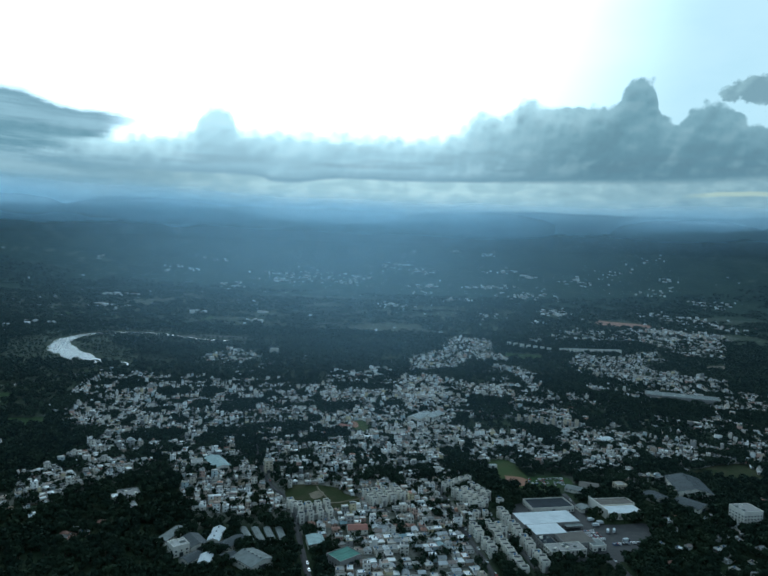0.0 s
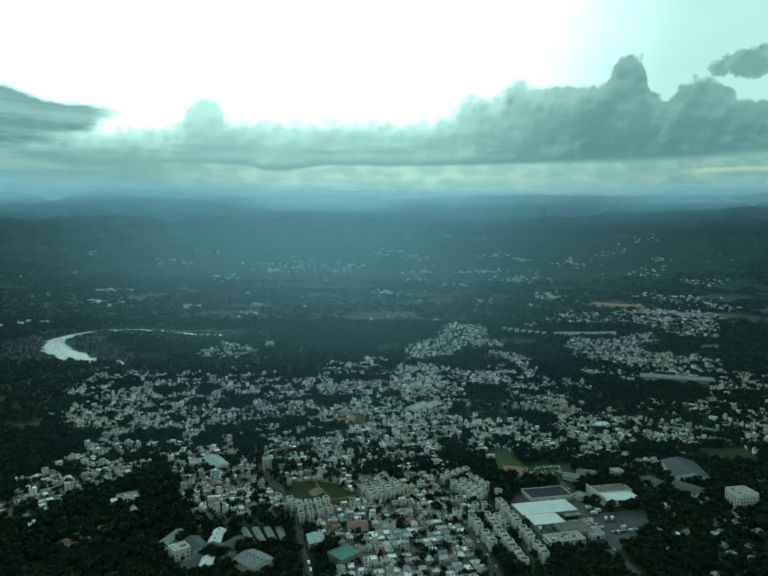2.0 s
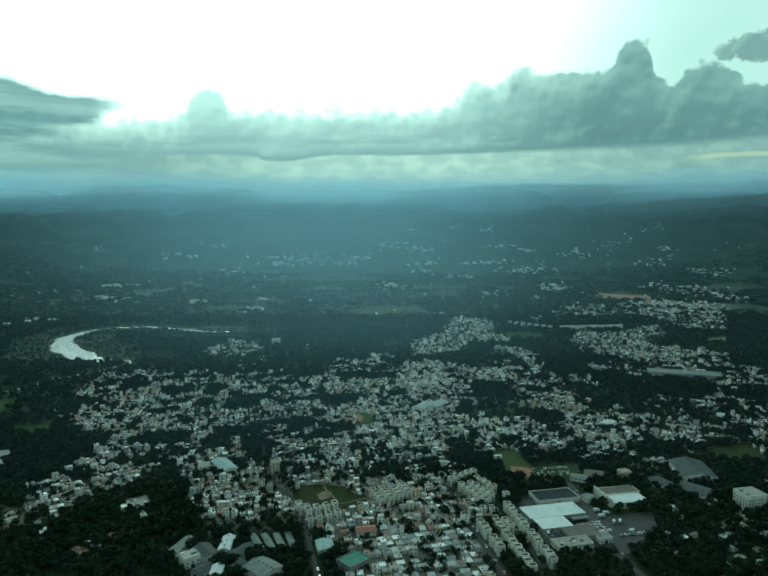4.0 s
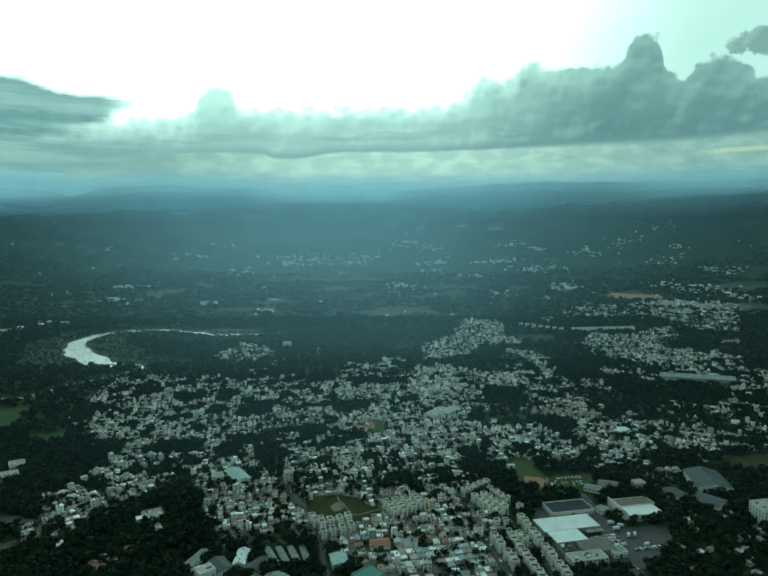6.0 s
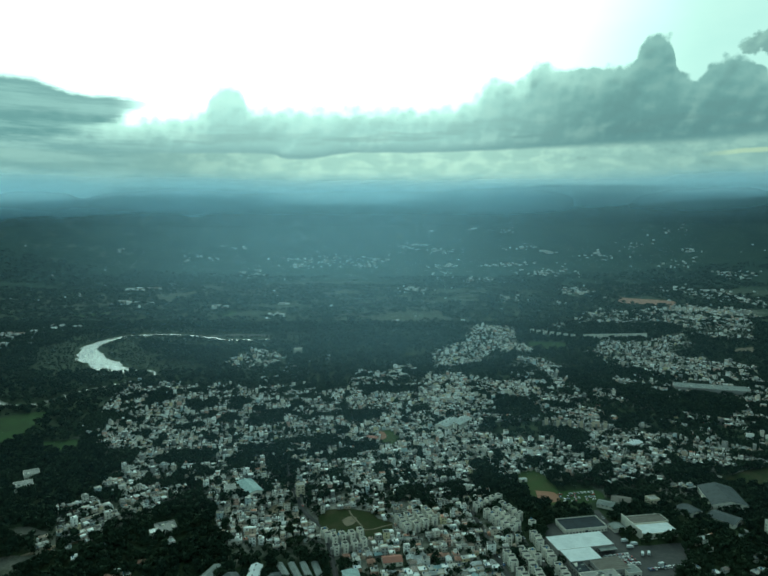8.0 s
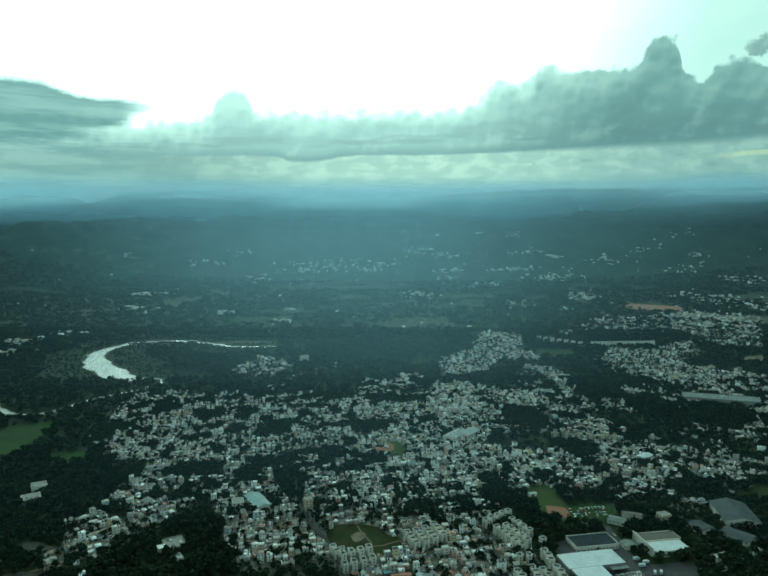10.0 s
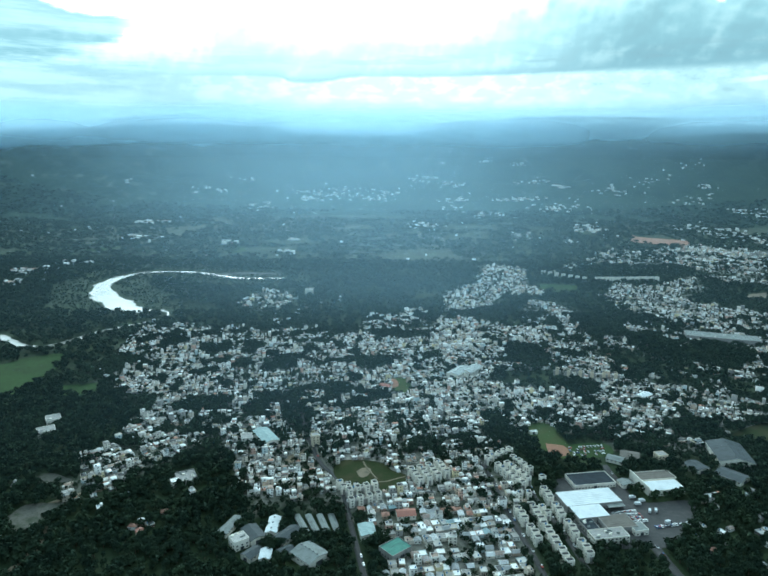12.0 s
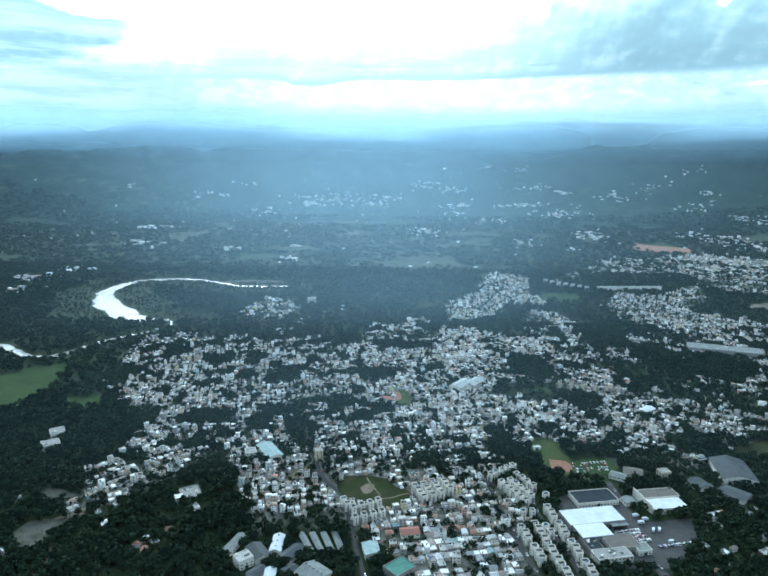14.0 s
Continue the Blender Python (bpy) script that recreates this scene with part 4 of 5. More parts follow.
for i in range(4):
    tagged(hall(-108 + 9.7 * i, 528 + 0.6 * i, 5.0, 28, 27 - 2.5 * i, 3.0, 0.8, "pale_metal", "concrete", label="long narrow grey-roofed classroom shed", name="classroom", category="shed"), group="row of classroom sheds")
flat_hall(548.9, 1148.3, 120.4, 36.4, -17, 8, "pale_metal", "concrete", label="long grey-roofed depot beyond the wood", name="depot", category="depot", units=8)
flat_hall(-250.4, 1477.6, 18.2, 15.4, 0, 13, "concrete", label="white free-standing tower block by the trees", name="tower_block", category="building", storeys=4)
flat_hall(356, 600, 21, 19.6, 12, 15, "concrete", label="pale tall building beside the houses", name="tower_block", category="building", storeys=4, units=3)
hall(308.6, 856.5, 12.6, 22.4, -50, 5, 1.4, "white_metal", label="white-roofed store in the eastern quarter", name="store_building", category="store")
flat_hall(-451, 735.8, 16.8, 18.2, 35, 5.5, "concrete", label="white villa alone in the wood", name="villa", category="house", storeys=1, units=2)
flat_hall(-440, 701, 19.6, 16.8, 35, 6, "concrete", label="white villa alone in the wood", name="villa", category="house", storeys=2, units=2)
flat_hall(-238.9, 604.3, 19.6, 23.8, 30, 3.2, "concrete", "concrete", label="unfinished concrete building shell in the wood", name="building_shell", category="building", units=10, rim=0.9)
flat_hall(-245.4, 590.9, 8.4, 8.4, 30, 6, "roof", label="small white house beside the shell", name="villa", category="house", storeys=2)
hall(-46.4, 875.1, 9.8, 16.8, 60, 4, 1.2, "red_roof", label="red-roofed stand beside the playing field", name="grandstand", category="stand")
flat_hall(135, 732.3, 9.8, 4.9, 12, 3.2, "white_metal", label="small white dugout by the sports field", name="dugout", category="shelter", windows=False)
flat_hall(-119.4, 688.9, 8.4, 8.4, 20, 13, "concrete", "cream", label="narrow cream apartment tower in the town", name="tower_block", category="building", storeys=4)
flat_hall(-198.1, 689.5, 12.6, 14, 20, 9, "concrete", label="white two-storey building by the hall", name="building", category="building", storeys=3)
flat_hall(259.7, 667.7, 11.2, 9.8, 15, 10, "concrete", "cream", label="pinkish cream walk-up building", name="building", category="building", storeys=3)
hall(229.6, 675.7, 16.8, 19.6, 70, 4.5, 1.6, "brown_metal", label="brown-roofed bungalow under trees", name="bungalow", category="house")
hall(-15, 547, 12, 17, 100, 4.5, 1.8, "red_roof", label="weathered red-roofed building among row houses", name="building", category="building")
hall(211.1, 666.9, 12.6, 16.8, 60, 4, 1.6, "pale_metal", label="grey-roofed bungalow under trees", name="bungalow", category="house")

# apartment blocks: white towers in rows, each with a dark flat roof behind a pale parapet


def apartment_block(x, y, angle, towers, depth=8.4, storeys=3, wall="white", label="white apartment block with stepped tower bays", wide=4.0, pitch=6.1):
    ob = thing("apartment_block", label, "apartment block", "housing estate blocks", pose(x, y, 0, 0, 0, angle))
    length, depth = pitch * towers, depth * 0.92
    towers = max(1, round(length / 8.4))
    pitch = length / towers
    wide = min(4.8, pitch * 0.68) if wide < 5 else pitch * 0.8
    take_rect(x, y, length, depth, angle)
    h = storeys * 2.75 + 0.4
    # core coloured greyer than the bays, in place of shade between them
    part("core", box((-length / 2 + 0.5, -depth / 2 + 2.1, 0, length / 2 - 0.5, depth / 2 - 2.1, h - 3.0)), M["concrete"], ob, "recessed stair core, greyed for the shaded gaps")
    pane = window_mesh(1.3, 1.15)
    slit = window_mesh(0.7, 1.0)
    body, rim, deck = ([] for _ in range(3))
    for i in range(towers):
        cx = (i + 0.5) * pitch - length / 2
        step = 0.5 if i % 2 else -0.3
        a = (cx - wide / 2, -depth / 2 + step, cx + wide / 2, depth / 2 + step)
        t = part("bay", box((a[0], a[1], 0, a[2], a[3], h)), M[wall], ob)
        part("parapet", box(*rim_boxes(a[0] - 0.04, a[1] - 0.04, a[2] + 0.04, a[3] + 0.04, h - 0.02, h + 0.85, 0.25)), M[wall], t)
        part("roof_deck", box((a[0] + 0.3, a[1] + 0.3, h - 0.05, a[2] - 0.3, a[3] - 0.3, h + 0.1)), M["asphalt"], t)
        for k in range(storeys if y < 800 else 0):
            z = 1.0 + 2.75 * k
            shared("window", pane, t, pose(cx, a[1], z))
            shared("window", pane, t, pose(cx, a[3], z, 0, 0, 180))
            if i == 0:
                shared("window", slit, t, pose(a[0], step, z, 0, 0, -90))
            if i == towers - 1:
                shared("window", slit, t, pose(a[2], step, z, 0, 0, 90))
    part("roof_tank", round_tank(0.8, 1.7, h + 0.05, -length / 4), M["tank"], ob)
    return ob


def block_row(a, b, count, **kw):
    a, b = np.array(a, float), np.array(b, float)
    angle = math.degrees(math.atan2(*(b - a)[::-1]))
    span = np.hypot(*(b - a)) / count
    for i in range(count):
        p = a + (b - a) * (i + 0.5) / count
        apartment_block(p[0], p[1], angle, max(1, int(span / 6.1)), **kw)


block_row((118, 597), (137, 483), 4, depth=6.8)
block_row((101, 565), (117, 474), 3, depth=6.8)
apartment_block(112, 553, -75, 3, depth=6.0)
block_row((86.5, 561), (99.5, 502), 2, depth=6.8)
block_row((68, 650), (102, 678), 1, depth=6.8)
block_row((79, 642), (102, 598), 1, depth=6.4)
block_row((88.5, 647), (110, 607), 1, depth=6.4)
block_row((97, 661), (115, 627), 1, depth=6.4)
for px_, py_ in ((-5.5, 613.5), (3.5, 617.5), (12.5, 623.5), (21.5, 631.5)):
    apartment_block(px_, py_, -68, 5, depth=6.6)
block_row((-74, 577), (-42, 595.5), 1, depth=6.8)
block_row((-71, 560), (-37, 575.5), 1, depth=6.8)
apartment_block(-78.5, 589, -65, 3, depth=6.4)
apartment_block(94, 581.3, 10, 1, depth=6.4)
apartment_block(103, 582.7, 10, 1, depth=6.4)
apartment_block(122.5, 614, -70, 2, depth=6.4)
for i in range(6):
    apartment_block(209 + 16.4 * i, 940 - 3.1 * i, -12, 2, wall="cream", storeys=4, label="cream four-storey apartment block on the slope")
for i in range(7):
    apartment_block(356 + 14.9 * i, 1771 - 14.6 * i, -40, 2, storeys=4, wide=5.4, label="white four-storey apartment block far off")
for i in range(10):
    apartment_block(481 + 17.1 * i, 1683 + 1.7 * i, 5, 3, storeys=4, wide=5.4, label="white four-storey apartment block far off")

# ---------------------------------------------------------------- houses
TAKEN_A = None


def blocked(x, y, margin=0.0):
    """Which points lie on something already standing, a field, a road or the river."""
    x, y = np.asarray(x, float), np.asarray(y, float)
    hit = in_river(x, y, 6.0 + margin)
    for cx, cy, r in TAKEN:
        hit |= np.hypot(x - cx, y - cy) < r + margin
    for poly in FIELDS.values():
        hit |= within(poly, x, y)
    hit |= within(((140, 507), (210, 512), (246, 549), (258, 588), (210, 585), (193, 633), (140, 624), (126, 588)), x, y)
    hit |= within(((148, 658), (218, 668), (222, 716), (168, 710)), x, y)
    for line, (_, wide) in zip(road_lines, ROADS):
        hit |= off_line(line, x, y)[0] < wide / 2 + 1.5 + margin
    return hit


# zone: street direction in degrees, lot width, lot depth, share of lots built, upper storeys
ZONE_LOOK = {
    "core": (12, 6.9, 7.6, 0.86, 0.18), "core_north": (14, 6.8, 7.6, 0.93, 0.16), "strip": (40, 7.6, 8.6, 0.92, 0.22), "right": (-30, 7.0, 8.0, 0.94, 0.10), "village": (10, 7.6, 9.5, 0.72, 0.12), "east": (-22, 7.6, 8.8, 0.82, 0.15),
    "hillside": (-15, 7.8, 9, 0.85, 0.15), "upper_band": (-20, 10, 12, 0.66, 0.30), "middle_band": (-25, 8.2, 9.6, 0.84, 0.18), "hamlet": (30, 8.5, 10, 0.75, 0.2), "lane": (30, 9, 10, 0.9, 0.3), "river_lane": (65, 10, 12, 0.5, 0.2), "garden": (25, 10, 12, 0.34, 0.10),
    "park_side": (15, 11, 13, 0.5, 0.15), "slope": (-20, 10, 12, 0.5, 0.12), "dense": (15, 8, 9.0, 0.97, 0.75),
}
SPLIT = 730  # the lots grow wider north of here
# groves inside the town: centre, half width, half depth
GROVES = ((-212, 968, 30, 46), (-53, 988, 32, 36), (-155, 774, 32, 36), (-274, 796, 39, 32), (-425, 1070, 26, 40), (-471, 952, 37, 50), (179, 1032, 39, 72), (226, 888, 34, 38), (355, 996, 48, 60), (487, 1054, 59, 78), (99, 729, 31, 27), (338, 758, 45, 37), (233, 1335, 52, 76), (427, 1308, 71, 64), (453, 902, 28, 30), (-98, 902, 20, 20), (-272, 956, 18, 23))
GROVES_EAST = ((415, 1103, 50, 110), (530, 1059, 52, 66), (355, 1244, 60, 100), (371, 1552, 60, 125), (697, 1499, 85, 125), (-77, 977, 58, 34), (-34, 1145, 74, 30), (-330, 1039, 21, 50), (-111, 868, 24, 19), (-54, 838, 24, 20))


def in_grove(x, y):
    """Under or near the trees of a grove, with an uneven edge."""
    hit = np.zeros(np.shape(x), bool)
    edge = 0.25 + 0.85 * value_noise(x, y, 24, 81)
    for cx, cy, a, b in GROVES + GROVES_EAST:
        hit |= ((x - cx) / a) ** 2 + ((y - cy) / b) ** 2 < edge
    return hit


rng = np.random.default_rng(5)
lots = []
for zone, (angle, lot_w, lot_d, share, upper) in ZONE_LOOK.items():
    poly = np.array(ZONES[zone], float)
    mid = poly.mean(0)
    reach = np.abs(poly - mid).max() * 1.45
    c, s = math.cos(radians(angle)), math.sin(radians(angle))
    v, row = -reach, 0
    while v < reach:
        u = np.arange(-reach, reach, lot_w)
        u = u + rng.uniform(-0.16, 0.16, len(u)) * lot_w
        vv = v + rng.uniform(-0.12, 0.12, len(u)) * lot_d
        bend = (value_noise(u + 900, vv + 900, 150, 17) - 0.5) * 60 * np.clip((mid[1] + vv - 560) / 120, 0.15, 1)
        vb = vv + bend
        x, y = mid[0] + u * c - vb * s, mid[1] + u * s + vb * c
        keep = within(poly, x + 46 * (value_noise(x, y, 46, 71) - 0.5), y + 70 * (value_noise(x, y, 46, 72) - 0.5)) & (rng.random(len(u)) < share)
        cross = np.abs(((u + reach) % (lot_w * 9)) - lot_w * 0.4) > lot_w * 0.45
        green = value_noise(x, y, 52, 6) * 0.30 + value_noise(x, y, 17, 7) * 0.70
        keep &= cross & (green - 0.30 * (y < 660) - 0.12 * (y < 760) + 0.10 * np.clip((-120 - x) / 120, 0, 1) * (y > 700) < (0.9 if zone == "dense" else 0.52 if zone == "upper_band" else 0.56 if zone == "east" else 0.70 if zone in ("core", "core_north", "right", "village") else 0.64))
        keep &= ~in_grove(x, y)
        if zone.startswith("core"):
            keep &= (y < SPLIT) == (zone == "core")
        for xx, yy in zip(x[keep], y[keep]):
            lots.append((xx, yy, angle + rng.normal(0, 5) + 90 * rng.integers(0, 4), lot_w, lot_d, upper))
        row += 1
        v += lot_d + (4.5 if row % 2 == 0 else 0.6)
# single houses in the wood
for x, y in ((-285, 566), (-297, 540), (-237, 540), (-251, 524), (-247, 509), (-363, 617), (-339, 624), (-342, 511), (-368, 500), (-303, 578), (-403, 581), (-380, 592), (-224, 578), (-256, 516), (-242, 520)):
    lots.append((x, y, rng.uniform(0, 90), 9.0, 10.0, 0.1))
lots = np.array(lots)
lots = lots[~blocked(lots[:, 0], lots[:, 1], 2.6)]
# houses of neighbouring quarters keep apart
order = np.argsort(lots[:, 1])
lots = lots[order]
cells, keep = {}, []
for i, (x, y, *_) in enumerate(lots):
    k = (int(x // 6), int(y // 6))
    if all(np.hypot(x - lots[j, 0], y - lots[j, 1]) > 5.3 for a in (-1, 0, 1) for b in (-1, 0, 1) for j in cells.get((k[0] + a, k[1] + b), ())):
        cells.setdefault(k, []).append(i)
        keep.append(i)
lots = lots[keep]


def house_model(storeys, w, d, style, label):
    """One kind of house, standing at the origin; its parts lie under it."""
    ob = thing("house", label, "house", "houses of the town")
    h = 2.9 * storeys + 0.2
    rnd = random.Random(storeys * 100 + int(w * 10) + len(style))
    if style == "gable":
        part("wall", gable_walls(w, d, h, 1.3), M["wall"], ob)
        r = part("roof", gable(w, d, h, 1.3, 0.45), M["zinc"], ob)
        part("seam", ridges_on(w, d, h, 1.3, 1.4), M["zinc"], r)
    elif style == "hip":
        part("wall", box((-w / 2, -d / 2, 0, w / 2, d / 2, h)), M["wall"], ob)
        part("roof", hip(w, d, h, 1.7), M["tile"], ob)
    elif style == "step":
        part("wall", box((-w / 2, -d / 2, 0, w / 2, d / 2, 3.0), (-w / 2, -d / 2 + d * 0.4, 3.0, w / 2, d / 2, h)), M["wall"], ob)
        part("roof", box((-w / 2 - 0.25, -d / 2 + d * 0.4 - 0.25, h, w / 2 + 0.25, d / 2 + 0.25, h + 0.22)), M["roof"], ob)
        part("terrace", box((-w / 2 + 0.2, -d / 2 + 0.2, 2.98, w / 2 - 0.2, -d / 2 + d * 0.4 - 0.02, 3.1)), M["roof"], ob)
        part("railing", box((-w / 2, -d / 2, 3.0, w / 2, -d / 2 + 0.15, 3.9), (-w / 2, -d / 2 + 0.15, 3.0, -w / 2 + 0.15, -d / 2 + d * 0.4, 3.9), (w / 2 - 0.15, -d / 2 + 0.15, 3.0, w / 2, -d / 2 + d * 0.4, 3.9)), M["wall"], ob)
    else:
        part("wall", box((-w / 2, -d / 2, 0, w / 2, d / 2, h)), M["wall"], ob)
        part("roof", box((-w / 2 + 0.15, -d / 2 + 0.15, h - 0.1, w / 2 - 0.15, d / 2 - 0.15, h + 0.12)), M["roof"], ob)
        part("parapet", box(*rim_boxes(-w / 2 - 0.08, -d / 2 - 0.08, w / 2 + 0.08, d / 2 + 0.08, h - 0.15, h + 0.55, 0.2)), M["wall"], ob)
        if style == "hut":
            part("stair_head", box((w * 0.08, d * 0.05, h, w * 0.45, d * 0.42, h + 2.3), (w * 0.05, d * 0.02, h + 2.3, w * 0.48, d * 0.45, h + 2.48)), M["wall"], ob)
        if style == "porch":
            part("porch", box((-w * 0.45, -d / 2 - 1.8, 2.6, w * 0.45, -d / 2 - 0.08, 2.8), (-w * 0.43, -d / 2 - 1.7, 0, -w * 0.43 + 0.2, -d / 2 - 1.5, 2.6), (w * 0.43 - 0.2, -d / 2 - 1.7, 0, w * 0.43, -d / 2 - 1.5, 2.6)), M["roof"], ob)
    if style in ("hut", "step", "flat"):
        part("water_tank", round_tank(0.65, 1.5, h + 0.1, -w * 0.25, d * 0.22), M["tank"], ob)
    part("door", box((-0.5, -d / 2 - 0.07, 0.1, 0.5, -d / 2 + 0.03, 2.2)), M["door"], ob)
    me = window_mesh(1.3, 1.1)
    for k in range(storeys):
        z = 1.0 + 2.9 * k
        back = -d / 2 + (d * 0.4 if style == "step" and k else 0)
        for sx in (-1, 1):
            shared("window", me, ob, pose(sx * w * 0.29, back, z))
            shared("window", me, ob, pose(sx * w * 0.27, d / 2, z, 0, 0, 180))
        shared("window", me, ob, pose(-w / 2, d * 0.18, z, 0, 0, -90))
    return ob


MODELS = [
    (1, 6.4, 7.6, "flat", "low rendered town house with flat parapet roof"), (1, 6.8, 8.0, "porch", "low rendered house with a porch slab"),
    (1, 6.2, 8.2, "gable", "small house with a weathered zinc gable roof"), (2, 6.4, 7.4, "hut", "two-storey rendered house with roof stair head"),
    (2, 6.6, 8.0, "step", "two-storey house with a front roof terrace"), (1, 7.0, 8.4, "flat", "low rendered town house with flat parapet roof"),
    (3, 6.6, 7.6, "hut", "three-storey rendered house with roof stair head"), (1, 6.6, 7.6, "hip", "small house with a terracotta hip roof"),
    (2, 6.8, 7.2, "flat", "two-storey rendered house with flat parapet roof"), (1, 5.8, 7.0, "gable", "small house with a weathered zinc gable roof"),
]
models = [house_model(*m) for m in MODELS]
NEAR = 250
near_lots, far_lots = lots[:NEAR], lots[NEAR:]
one, two = [0, 1, 2, 5, 9, 0, 5, 2, 7], [3, 4, 8, 6, 3, 8]
picker = random.Random(11)
used = {}  # the first place of each kind, taken by the model itself
for x, y, angle, lot_w, lot_d, upper in near_lots:
    k = picker.choice(two if picker.random() < upper else one)
    m = pose(x, y, 0, 0, 0, angle) @ Matrix.Diagonal((picker.uniform(0.76, 1.02), picker.uniform(0.74, 1.0), picker.uniform(0.92, 1.05), 1))
    if k in used:
        copy_thing(models[k], m)
    else:
        used[k] = m
for k, ob in enumerate(models):
    ob.matrix_basis = used.get(k, pose(-15 + 9 * k, 440, 0))


def boxes_mesh(spans):
    """Verts (n, 8, 3) and quads of many boxes without bottoms; spans are (n, 6) arrays of local corners."""
    s = np.asarray(spans, float)
    pick = np.array([(0, 1, 2), (3, 1, 2), (3, 4, 2), (0, 4, 2), (0, 1, 5), (3, 1, 5), (3, 4, 5), (0, 4, 5)])
    return s[:, pick]


BOX_F = np.array([(4, 5, 6, 7), (0, 1, 5, 4), (1, 2, 6, 5), (2, 3, 7, 6), (3, 0, 4, 7)])


def joined_houses(name, rows, label, windows, mats=("far_wall", "far_roof", "glass")):
    """Many houses in one mesh: walls, roof slab, upper room, parapet, tank, panes."""
    rg = np.random.default_rng(len(rows))
    n = len(rows)
    w, d = rows[:, 3] * rg.uniform(0.52, 0.92, n), rows[:, 4] * rg.uniform(0.50, 0.90, n)
    levels = np.where(rg.random(n) < rows[:, 5], rg.integers(2, 4, n), 1)
    h = levels * 2.9 + 0.2
    zero = np.zeros(n)
    groups = []  # spans, material

    def grp(x0, y0, z0, x1, y1, z1, mat, on=None):
        a = np.stack([x0 + zero, y0 + zero, z0 + zero, x1 + zero, y1 + zero, z1 + zero], -1)
        who = np.arange(n) if on is None else np.nonzero(on)[0]
        groups.append((a[who], who, mat))

    grp(-w / 2, -d / 2, -0.2, w / 2, d / 2, h, 0)
    grp(-w / 2 - 0.2, -d / 2 - 0.2, h, w / 2 + 0.2, d / 2 + 0.2, h + 0.2, 1)
    flat_roof = rg.random(n) < 0.6
    for x0, y0, x1, y1 in ((-w / 2 - 0.22, -d / 2 - 0.22, w / 2 + 0.22, -d / 2), (-w / 2 - 0.22, d / 2, w / 2 + 0.22, d / 2 + 0.22), (-w / 2 - 0.22, -d / 2, -w / 2, d / 2), (w / 2, -d / 2, w / 2 + 0.22, d / 2)):
        grp(x0, y0, h, x1, y1, h + 0.65, 0, flat_roof)
    up = rg.random(n) < 0.28
    ux = rg.uniform(-0.5, -0.15, n) * w
    grp(ux, -d * 0.1, h + 0.1, ux + w * 0.45, d * 0.42, h + 2.6, 0, up)
    grp(ux - 0.15, -d * 0.1 - 0.15, h + 2.6, ux + w * 0.45 + 0.15, d * 0.42 + 0.15, h + 2.8, 1, up)
    lean = rg.random(n) < 0.5
    grp(-w * 0.4, -d / 2 - 2.2, -0.2, w * 0.35, -d / 2, 2.5, 1, lean)
    grp(w * 0.12, -d * 0.35, h + 0.15, w * 0.12 + 1.2, -d * 0.35 + 1.2, h + 1.6, 2, rg.random(n) < 0.4)
    if windows:
        for lev in range(3):
            on = levels > lev
            z = 1.0 + 2.9 * lev
            for sx in (-0.28, 0.28):
                grp(sx * w - 0.6, -d / 2 - 0.08, z, sx * w + 0.6, -d / 2 + 0.1, z + 1.15, 2, on)
                grp(sx * w - 0.6, d / 2 - 0.1, z, sx * w + 0.6, d / 2 + 0.08, z + 1.15, 2, on)
            grp(-w / 2 - 0.08, -0.6, z, -w / 2 + 0.1, 0.6, z + 1.15, 2, on)
            grp(w / 2 - 0.1, -0.6, z, w / 2 + 0.08, 0.6, z + 1.15, 2, on)
    verts, face_list, mat_list, base_i = [], [], [], 0
    ca, sa = np.cos(np.radians(rows[:, 2])), np.sin(np.radians(rows[:, 2]))
    for spans, who, mat in groups:
        v = boxes_mesh(spans)
        c, s = ca[who][:, None], sa[who][:, None]
        x = rows[who, 0][:, None] + v[..., 0] * c - v[..., 1] * s
        y = rows[who, 1][:, None] + v[..., 0] * s + v[..., 1] * c
        verts.append(np.stack([x, y, v[..., 2] + rise(np.hypot(rows[who, 0], rows[who, 1]))[:, None]], -1).reshape(-1, 3))
        k = len(who)
        face_list.append((BOX_F[None] + base_i + 8 * np.arange(k)[:, None, None]).reshape(-1, 4))
        mat_list.append(np.full(k * 5, mat))
        base_i += 8 * k
    me = raw_mesh(name, np.concatenate(verts), np.concatenate(face_list), np.concatenate(mat_list), [M[k] for k in mats])
    return tagged(new(name, me), label, "houses", kind="stuff")


mid_lots = far_lots[far_lots[:, 1] < 1250]
joined_houses("town_houses", mid_lots[mid_lots[:, 1] < 800], "close-packed pale rendered houses of the town", True)
joined_houses("town_houses", mid_lots[mid_lots[:, 1] >= 800], "close-packed pale rendered houses of the town", False)
joined_houses("distant_houses", far_lots[far_lots[:, 1] >= 1250], "scattered pale houses far up the valley", False)

